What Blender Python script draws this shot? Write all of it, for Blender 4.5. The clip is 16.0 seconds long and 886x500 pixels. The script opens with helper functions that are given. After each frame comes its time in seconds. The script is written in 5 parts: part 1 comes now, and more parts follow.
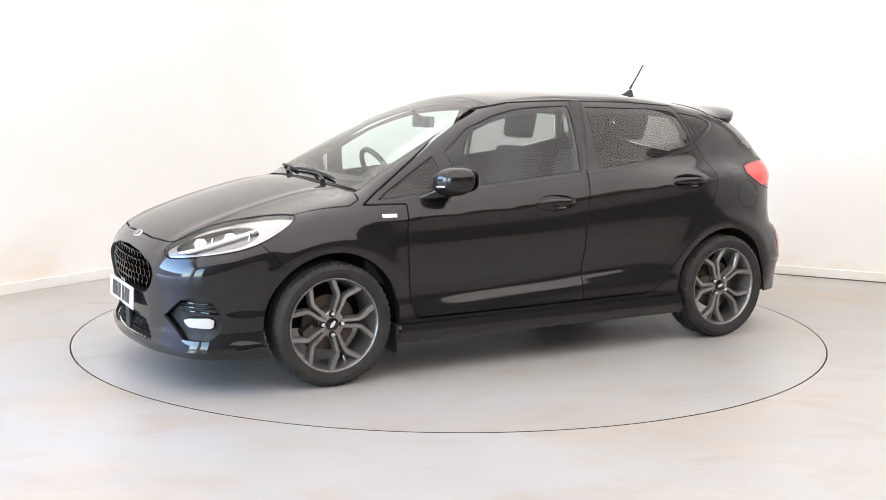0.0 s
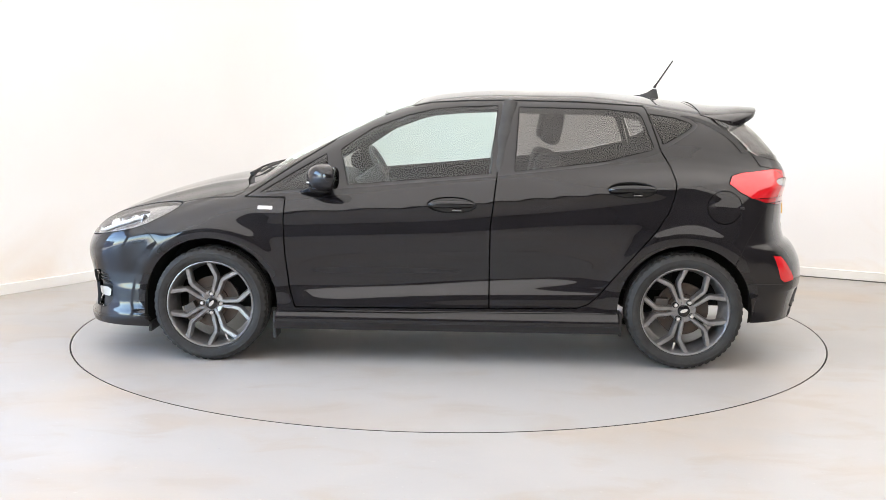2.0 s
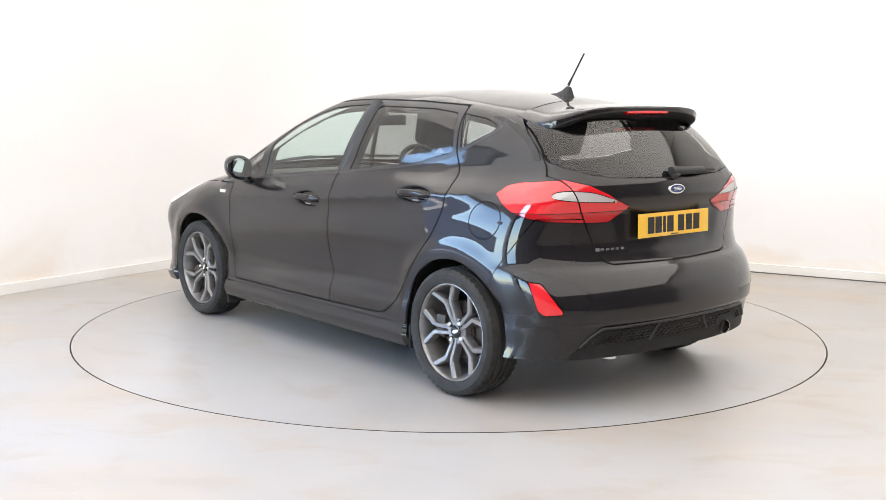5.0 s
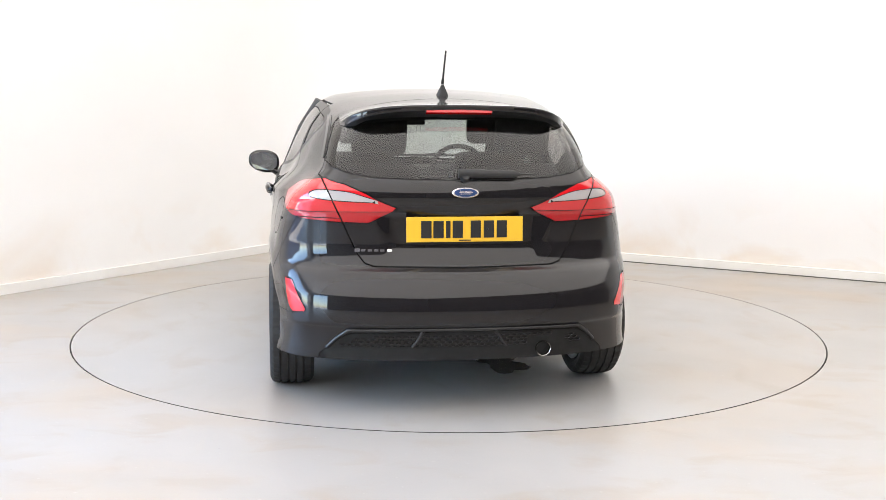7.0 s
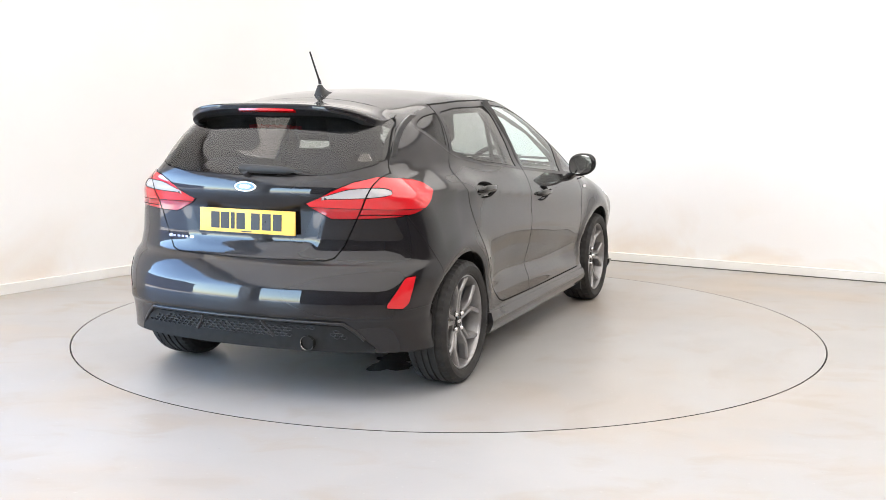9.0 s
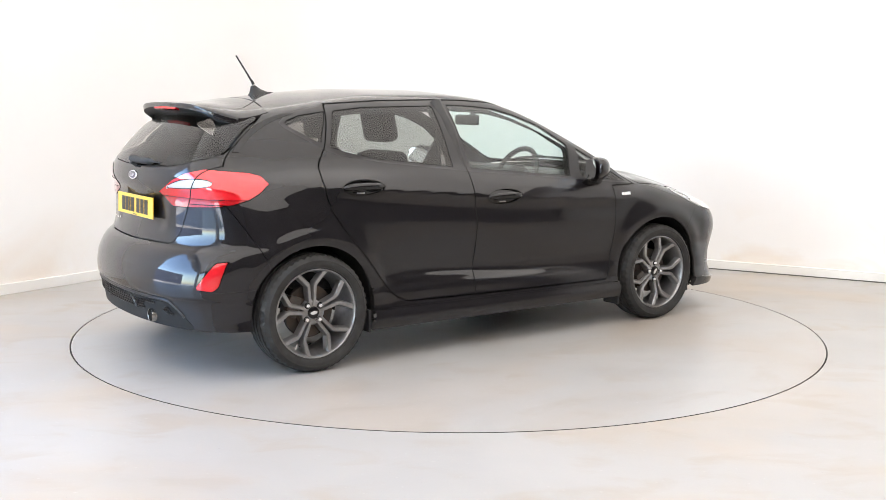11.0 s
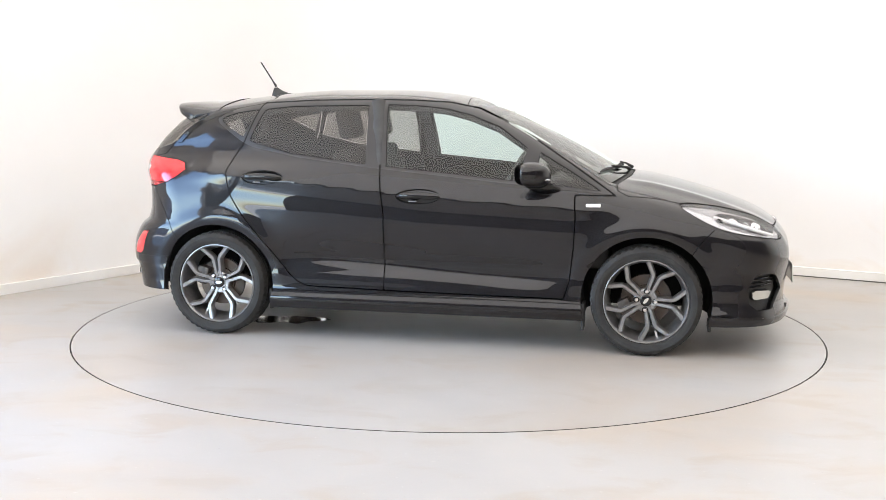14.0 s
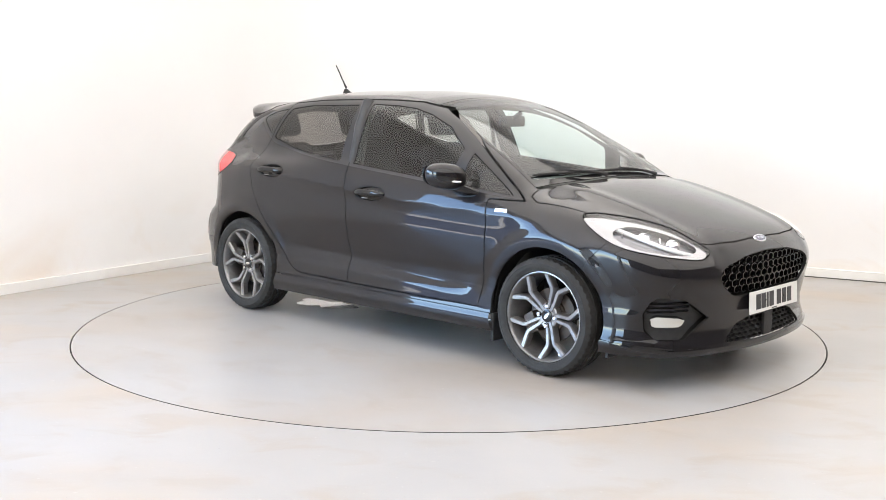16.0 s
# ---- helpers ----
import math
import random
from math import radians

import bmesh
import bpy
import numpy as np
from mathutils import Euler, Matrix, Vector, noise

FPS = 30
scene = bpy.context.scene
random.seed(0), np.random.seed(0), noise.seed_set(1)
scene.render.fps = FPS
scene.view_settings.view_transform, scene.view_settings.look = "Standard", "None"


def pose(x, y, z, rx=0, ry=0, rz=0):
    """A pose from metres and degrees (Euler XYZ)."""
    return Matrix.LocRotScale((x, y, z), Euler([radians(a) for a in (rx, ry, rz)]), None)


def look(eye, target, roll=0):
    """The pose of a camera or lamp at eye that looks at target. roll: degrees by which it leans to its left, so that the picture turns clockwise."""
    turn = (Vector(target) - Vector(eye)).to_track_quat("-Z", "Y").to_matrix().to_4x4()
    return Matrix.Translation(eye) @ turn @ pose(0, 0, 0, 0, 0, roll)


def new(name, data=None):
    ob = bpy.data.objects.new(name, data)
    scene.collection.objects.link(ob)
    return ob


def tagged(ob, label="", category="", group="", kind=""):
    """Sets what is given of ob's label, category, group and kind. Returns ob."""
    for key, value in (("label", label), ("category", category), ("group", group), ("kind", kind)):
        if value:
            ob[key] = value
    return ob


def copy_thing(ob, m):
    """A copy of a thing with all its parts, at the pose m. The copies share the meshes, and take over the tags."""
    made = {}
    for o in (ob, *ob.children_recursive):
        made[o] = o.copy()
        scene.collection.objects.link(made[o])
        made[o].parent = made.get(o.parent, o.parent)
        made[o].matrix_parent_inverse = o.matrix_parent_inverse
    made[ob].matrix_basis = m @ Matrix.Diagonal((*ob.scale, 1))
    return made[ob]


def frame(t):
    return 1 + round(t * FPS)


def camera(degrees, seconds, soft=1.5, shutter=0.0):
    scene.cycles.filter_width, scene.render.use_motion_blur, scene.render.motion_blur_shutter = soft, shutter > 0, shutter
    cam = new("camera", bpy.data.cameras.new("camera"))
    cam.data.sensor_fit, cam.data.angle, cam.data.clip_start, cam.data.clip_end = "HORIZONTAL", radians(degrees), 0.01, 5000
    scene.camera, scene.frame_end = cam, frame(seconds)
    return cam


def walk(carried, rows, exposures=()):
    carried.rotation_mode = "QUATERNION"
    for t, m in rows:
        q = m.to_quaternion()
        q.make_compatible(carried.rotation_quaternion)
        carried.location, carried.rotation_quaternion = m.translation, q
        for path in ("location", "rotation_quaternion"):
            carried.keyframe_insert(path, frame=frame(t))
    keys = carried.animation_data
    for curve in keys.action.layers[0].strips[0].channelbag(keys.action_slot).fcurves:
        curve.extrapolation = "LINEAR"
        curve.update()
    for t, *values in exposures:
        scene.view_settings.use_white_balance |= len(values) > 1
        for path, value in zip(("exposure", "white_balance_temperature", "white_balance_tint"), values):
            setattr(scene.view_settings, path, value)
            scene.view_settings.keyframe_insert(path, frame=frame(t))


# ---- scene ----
# camera: stands still in front of the turntable
cam = camera(44.86, 16.0, soft=0.75)
CAM_POSE = pose(0.0, -6.606, 1.382, 90 - 7.91, 0, 0.309) @ pose(0, 0, 0, 0, 0, 0.43)
walk(cam, [(0.0, CAM_POSE), (16.0, CAM_POSE)], exposures=[(0.0, 4.93), (16.0, 4.93)])

# daylight outside the open roller doors
world = bpy.data.worlds.new("sky")
scene.world = world
world.use_nodes = True
wn = world.node_tree.nodes
sky = wn.new("ShaderNodeTexSky")
sky.sky_type, sky.sun_disc = "NISHITA", False
sky.ozone_density = 1.5
sky.sun_elevation, sky.sun_rotation = radians(45), radians(97)
wn["Background"].inputs[1].default_value = 0.085
world.node_tree.links.new(sky.outputs[0], wn["Background"].inputs[0])
sun = new("sun", bpy.data.lights.new("sun", "SUN"))
sun.data.energy, sun.data.angle, sun.data.color = 2.2, radians(0.6), (1.0, 0.95, 0.88)
sun.matrix_basis = look((16, -2, 16), (0, 0, 0))


# ---------------------------------------------------------------- the room's plan
# Two white walls meet at a nearly square corner behind the turntable.
CORNER = Vector((-0.990, 4.104, 0))
DIR_LEFT = Vector((-0.5553, -0.8317, 0))     # along the left wall, towards the camera
DIR_RIGHT = Vector((0.8774, -0.4797, 0))     # along the right wall
ROOM_H = 4.2
LEN_LEFT, LEN_RIGHT = 15.5, 13.0


def room(a, b, z):
    """A point a metres along the left wall and b metres along the right wall from the corner."""
    p = CORNER + DIR_LEFT * a + DIR_RIGHT * b
    return Vector((p.x, p.y, z))


def ceiling_lamp(a, b, size_a, size_b, watts):
    lamp = new("ceiling_light", bpy.data.lights.new("ceiling_light", "AREA"))
    lamp.data.shape, lamp.data.size, lamp.data.size_y = "RECTANGLE", size_b, size_a
    lamp.data.energy, lamp.data.color = watts, (1.0, 0.952, 0.905)
    p = room(a, b, ROOM_H - 0.12)
    lamp.matrix_basis = Matrix.Translation(p) @ Matrix.Rotation(math.atan2(DIR_RIGHT.y, DIR_RIGHT.x), 4, "Z")
    return lamp


# one broad luminous ceiling over the whole room
ceiling_lamp(7.75, 6.5, 14.9, 12.4, 37.5)
# ---------------------------------------------------------------- materials
def material(name, color, rough=0.5, metal=0.0, **more):
    m = bpy.data.materials.new(name)
    m.use_nodes = True
    b = m.node_tree.nodes["Principled BSDF"]
    b.inputs["Base Color"].default_value = (*color, 1)
    b.inputs["Roughness"].default_value = rough
    b.inputs["Metallic"].default_value = metal
    for key, value in more.items():
        b.inputs[key.replace("_", " ")].default_value = value
    return m


def node(m, kind, **values):
    n = m.node_tree.nodes.new(kind)
    for key, value in values.items():
        n.inputs[key.replace("_", " ")].default_value = value
    return n


def wire(m, a, b):
    m.node_tree.links.new(a, b)


def vary(m, low, high, scale, detail=4.0, object_space=True, rough=None, bump=0.0, bump_scale=None, stretch=None):
    """Noise between two colours, with an optional spread of roughness and fine relief."""
    b = m.node_tree.nodes["Principled BSDF"]
    tc = m.node_tree.nodes.new("ShaderNodeTexCoord")
    out = tc.outputs["Object"]
    if stretch:
        mp = m.node_tree.nodes.new("ShaderNodeMapping")
        mp.inputs["Scale"].default_value = stretch
        wire(m, out, mp.inputs["Vector"])
        out = mp.outputs["Vector"]
    n = node(m, "ShaderNodeTexNoise", Scale=scale, Detail=detail)
    wire(m, out, n.inputs["Vector"])
    r = m.node_tree.nodes.new("ShaderNodeValToRGB")
    r.color_ramp.elements[0].position, r.color_ramp.elements[1].position = 0.3, 0.7
    r.color_ramp.elements[0].color, r.color_ramp.elements[1].color = (*low, 1), (*high, 1)
    wire(m, n.outputs["Fac"], r.inputs["Fac"])
    wire(m, r.outputs["Color"], b.inputs["Base Color"])
    if rough:
        mr = m.node_tree.nodes.new("ShaderNodeMapRange")
        mr.inputs["To Min"].default_value, mr.inputs["To Max"].default_value = rough
        n3 = node(m, "ShaderNodeTexNoise", Scale=scale * 2.3, Detail=5.0)
        wire(m, out, n3.inputs["Vector"])
        wire(m, n3.outputs["Fac"], mr.inputs["Value"])
        wire(m, mr.outputs["Result"], b.inputs["Roughness"])
    if bump:
        n2 = node(m, "ShaderNodeTexNoise", Scale=bump_scale or scale * 12, Detail=4.0)
        wire(m, out, n2.inputs["Vector"])
        bp = node(m, "ShaderNodeBump", Strength=bump, Distance=0.002)
        wire(m, n2.outputs["Fac"], bp.inputs["Height"])
        wire(m, bp.outputs["Normal"], b.inputs["Normal"])
    return m


M = {}
M["wall"] = vary(material("white_painted_wall", (0.86, 0.85, 0.84), 0.6), (0.84, 0.828, 0.815), (0.88, 0.872, 0.862), 0.7, bump=0.15, bump_scale=60)
wb = M["wall"].node_tree.nodes["Principled BSDF"]
wall_base = wb.inputs["Base Color"].links[0].from_socket
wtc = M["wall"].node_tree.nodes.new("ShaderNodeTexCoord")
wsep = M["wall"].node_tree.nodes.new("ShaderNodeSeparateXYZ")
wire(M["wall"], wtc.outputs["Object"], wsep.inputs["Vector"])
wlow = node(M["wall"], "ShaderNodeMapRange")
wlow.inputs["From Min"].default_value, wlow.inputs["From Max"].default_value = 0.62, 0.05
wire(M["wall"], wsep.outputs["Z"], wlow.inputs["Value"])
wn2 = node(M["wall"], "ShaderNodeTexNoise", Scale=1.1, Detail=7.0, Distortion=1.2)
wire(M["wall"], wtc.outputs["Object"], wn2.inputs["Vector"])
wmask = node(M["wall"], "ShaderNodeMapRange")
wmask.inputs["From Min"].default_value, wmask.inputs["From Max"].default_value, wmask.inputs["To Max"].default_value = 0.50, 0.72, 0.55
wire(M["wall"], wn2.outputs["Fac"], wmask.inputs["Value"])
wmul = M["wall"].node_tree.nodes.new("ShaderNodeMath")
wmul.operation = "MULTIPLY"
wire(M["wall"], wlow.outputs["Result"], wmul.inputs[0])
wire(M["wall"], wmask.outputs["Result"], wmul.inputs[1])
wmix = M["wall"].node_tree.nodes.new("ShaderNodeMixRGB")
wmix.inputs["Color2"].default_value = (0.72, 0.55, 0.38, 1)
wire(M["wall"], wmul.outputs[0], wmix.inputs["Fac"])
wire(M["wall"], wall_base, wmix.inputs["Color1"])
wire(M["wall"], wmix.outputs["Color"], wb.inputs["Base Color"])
M["paint"] = material("black_metallic_paint", (0.0050, 0.0042, 0.0054), 0.42, 0.0, Coat_Weight=1.0, Coat_Roughness=0.008, Coat_IOR=1.48, Specular_IOR_Level=0.10)
M["gloss"] = material("gloss_black_trim", (0.006, 0.006, 0.007), 0.09)
M["dark"] = material("matt_black_liner", (0.004, 0.004, 0.004), 0.85)
M["rubber"] = vary(material("tyre_rubber", (0.026, 0.025, 0.025), 0.75, Specular_IOR_Level=0.35), (0.020, 0.019, 0.019), (0.034, 0.033, 0.032), 14.0, rough=(0.6, 0.85), bump=0.25)
M["alloy"] = vary(material("grey_alloy", (0.2, 0.2, 0.2), 0.35, 0.8), (0.25, 0.245, 0.245), (0.33, 0.325, 0.325), 25.0, rough=(0.28, 0.4))
M["reflector"] = material("satin_reflector", (0.36, 0.36, 0.37), 0.2, 1.0)


def stained(name, base_low, base_high, stain, amount, rough):
    """Painted concrete: broad mottling, brownish stains, fine speckle and scuffs."""
    m = vary(material(name, base_low, 0.4), base_low, base_high, 0.8, rough=rough, bump=0.12, bump_scale=90)
    b = m.node_tree.nodes["Principled BSDF"]
    base = b.inputs["Base Color"].links[0].from_socket
    tc = m.node_tree.nodes.new("ShaderNodeTexCoord")
    last = base
    for scale, lo, hi, col, part_of, dist in ((0.55, 0.44, 0.66, stain, amount, 0.4), (2.6, 0.50, 0.72, tuple(c * 0.86 for c in stain), amount * 0.8, 0.5), (0.9, 0.50, 0.70, (0.32, 0.315, 0.31), 0.35, 0.6), (38.0, 0.66, 0.74, (0.50, 0.48, 0.46), 0.35, 0.0), (55.0, 0.70, 0.76, (0.20, 0.17, 0.14), 0.4, 0.0)):
        n = node(m, "ShaderNodeTexNoise", Scale=scale, Detail=6.0, Distortion=dist)
        mp = m.node_tree.nodes.new("ShaderNodeMapping")
        mp.inputs["Location"].default_value = (scale * 3.1, scale * 1.7, 0)
        mp.inputs["Scale"].default_value = (1.0, 1.5, 1.0)
        wire(m, tc.outputs["Object"], mp.inputs["Vector"])
        wire(m, mp.outputs["Vector"], n.inputs["Vector"])
        mr = m.node_tree.nodes.new("ShaderNodeMapRange")
        mr.interpolation_type = "SMOOTHSTEP"
        mr.inputs["From Min"].default_value, mr.inputs["From Max"].default_value, mr.inputs["To Max"].default_value = lo, hi, part_of
        wire(m, n.outputs["Fac"], mr.inputs["Value"])
        mx = m.node_tree.nodes.new("ShaderNodeMixRGB")
        mx.inputs["Color2"].default_value = (*col, 1)
        wire(m, mr.outputs["Result"], mx.inputs["Fac"])
        wire(m, last, mx.inputs["Color1"])
        last = mx.outputs["Color"]
    wire(m, last, b.inputs["Base Color"])
    return m


M["floor"] = stained("painted_concrete", (0.355, 0.343, 0.329), (0.40, 0.387, 0.372), (0.40, 0.33, 0.255), 0.70, (0.30, 0.48))
M["disc"] = stained("painted_disc", (0.36, 0.35, 0.338), (0.40, 0.39, 0.377), (0.37, 0.305, 0.24), 0.50, (0.26, 0.42))


def glass(name, tint):
    """A thin pane: tinted see-through with a mirror-like gloss."""
    m = bpy.data.materials.new(name)
    m.use_nodes = True
    nt = m.node_tree
    nt.nodes.remove(nt.nodes["Principled BSDF"])
    tr = node(m, "ShaderNodeBsdfTransparent", Color=(*tint, 1))
    gl = node(m, "ShaderNodeBsdfPrincipled", Roughness=0.035, IOR=1.52)
    gl.inputs["Base Color"].default_value = (0, 0, 0, 1)
    mx = nt.nodes.new("ShaderNodeAddShader")
    wire(m, tr.outputs[0], mx.inputs[0])
    wire(m, gl.outputs[0], mx.inputs[1])
    wire(m, mx.outputs[0], nt.nodes["Material Output"].inputs["Surface"])
    return m


M["glass_clear"] = glass("green_tinted_glass", (0.78, 0.87, 0.85))
M["glass_dark"] = glass("privacy_glass", (0.44, 0.43, 0.42))
M["glass_inner"] = bpy.data.materials.new("inner_glass_face")
M["glass_inner"].use_nodes = True
inner_clear = node(M["glass_inner"], "ShaderNodeBsdfTransparent", Color=(0.9, 0.9, 0.9, 1))
wire(M["glass_inner"], inner_clear.outputs[0], M["glass_inner"].node_tree.nodes["Material Output"].inputs["Surface"])
M["lens"] = glass("clear_lens", (0.93, 0.93, 0.94))
M["plastic"] = vary(material("black_textured_plastic", (0.02, 0.02, 0.02), 0.6), (0.014, 0.014, 0.015), (0.024, 0.024, 0.025), 30.0, bump=0.3, bump_scale=500)
M["trim"] = material("satin_black_trim", (0.014, 0.013, 0.014), 0.32)
M["red_lens"] = material("red_lens", (0.60, 0.008, 0.014), 0.08, Coat_Weight=1.0, Coat_Roughness=0.03)
M["red_dark"] = material("deep_red_lens", (0.36, 0.004, 0.008), 0.08, Coat_Weight=1.0, Coat_Roughness=0.03)
M["clear_lens"] = material("reversing_lens", (0.42, 0.40, 0.40), 0.12, Coat_Weight=1.0)
M["diffuser"] = vary(material("grey_black_plastic", (0.014, 0.014, 0.014), 0.6, Specular_IOR_Level=0.25), (0.011, 0.011, 0.011), (0.017, 0.017, 0.017), 30.0)
M["fog"] = material("fog_lens", (0.55, 0.54, 0.50), 0.15, 0.3, Coat_Weight=1.0)
M["dark_chrome"] = material("smoked_chrome", (0.20, 0.20, 0.21), 0.22, 0.9)
M["chrome"] = material("chrome", (0.85, 0.85, 0.86), 0.12, 1.0)
# ---------------------------------------------------------------- building blocks
def mesh_from(name, verts, faces, normals=None, smooth=True):
    me = bpy.data.meshes.new(name)
    me.from_pydata([tuple(v) for v in verts], [], faces)
    me.update()
    if smooth:
        me.polygons.foreach_set("use_smooth", np.ones(len(me.polygons), bool))
    if normals is not None:
        me.normals_split_custom_set_from_vertices([tuple(n) for n in normals])
    return me


def add(name, me, mat, parent=None, label=""):
    me.materials.append(mat) if not me.materials else None
    ob = new(name, me)
    if parent is not None:
        ob.parent = parent
    if label:
        tagged(ob, label)
    return ob


def part(name, bm, mat, parent=None, label="", smooth=None):
    """Links a bmesh as one mesh object under a thing. smooth: the angle up to which edges are rounded."""
    if smooth:
        lim = radians(smooth)
        for f in bm.faces:
            f.smooth = True
        for e in bm.edges:
            e.smooth = len(e.link_faces) == 2 and e.calc_face_angle(9) < lim
    me = bpy.data.meshes.new(name)
    bm.to_mesh(me)
    bm.free()
    return add(name, me, mat, parent, label)


def prism(points, z0, z1, place=None):
    """A polygon in x, y pulled from z0 to z1."""
    bm = bmesh.new()
    lo = [bm.verts.new((x, y, z0)) for x, y in points]
    hi = [bm.verts.new((x, y, z1)) for x, y in points]
    n = len(points)
    bm.faces.new(lo[::-1])
    bm.faces.new(hi)
    for i in range(n):
        bm.faces.new((lo[i], lo[(i + 1) % n], hi[(i + 1) % n], hi[i]))
    bmesh.ops.recalc_face_normals(bm, faces=bm.faces)
    if place is not None:
        bm.transform(place)
    return bm


def bevel(bm, w, seg=2, angle=30):
    es = [e for e in bm.edges if len(e.link_faces) == 2 and e.calc_face_angle(0) > radians(angle)]
    bmesh.ops.bevel(bm, geom=es, offset=w, segments=seg, affect="EDGES", profile=0.6)
    return bm


def box(cx, cy, cz, sx, sy, sz, r=0.0, place=None):
    bm = bmesh.new()
    bmesh.ops.create_cube(bm, size=1, matrix=Matrix.Translation((cx, cy, cz)) @ Matrix.Diagonal((sx, sy, sz, 1)))
    if r:
        bevel(bm, r)
    if place is not None:
        bm.transform(place)
    return bm


def lathe(profile, n=64, axis="y", closed=False):
    """Turns (radius, height) points about an axis."""
    bm = bmesh.new()
    rings = []
    for i in range(n):
        a = 2 * math.pi * i / n
        ring = []
        for r, h in profile:
            c, s = r * math.cos(a), r * math.sin(a)
            ring.append(bm.verts.new((c, h, s) if axis == "y" else (c, s, h)))
        rings.append(ring)
    m = len(profile)
    for i in range(n):
        for j in range(m if closed else m - 1):
            k = (j + 1) % m
            bm.faces.new((rings[i][j], rings[(i + 1) % n][j], rings[(i + 1) % n][k], rings[i][k]))
    bmesh.ops.remove_doubles(bm, verts=bm.verts, dist=1e-6)
    bmesh.ops.recalc_face_normals(bm, faces=bm.faces)
    return bm


def tube(points, radius, n=8):
    """A round bar along points."""
    bm = bmesh.new()
    pts = [Vector(p) for p in points]
    rings = []
    for i, p in enumerate(pts):
        t = (pts[min(i + 1, len(pts) - 1)] - pts[max(i - 1, 0)]).normalized()
        a = t.orthogonal().normalized()
        if rings:
            a = (last - t * last.dot(t)).normalized()
        last = a
        b = t.cross(a)
        r = radius[i] if isinstance(radius, (list, tuple)) else radius
        rings.append([bm.verts.new(p + r * (math.cos(2 * math.pi * k / n) * a + math.sin(2 * math.pi * k / n) * b)) for k in range(n)])
    for i in range(len(pts) - 1):
        for k in range(n):
            bm.faces.new((rings[i][k], rings[i][(k + 1) % n], rings[i + 1][(k + 1) % n], rings[i + 1][k]))
    bm.faces.new(rings[0][::-1])
    bm.faces.new(rings[-1])
    bmesh.ops.recalc_face_normals(bm, faces=bm.faces)
    return bm


def empty(name, label, category, **more):
    return tagged(new(name), label, category, **more)


# ---------------------------------------------------------------- the room
DISC_R = 2.239


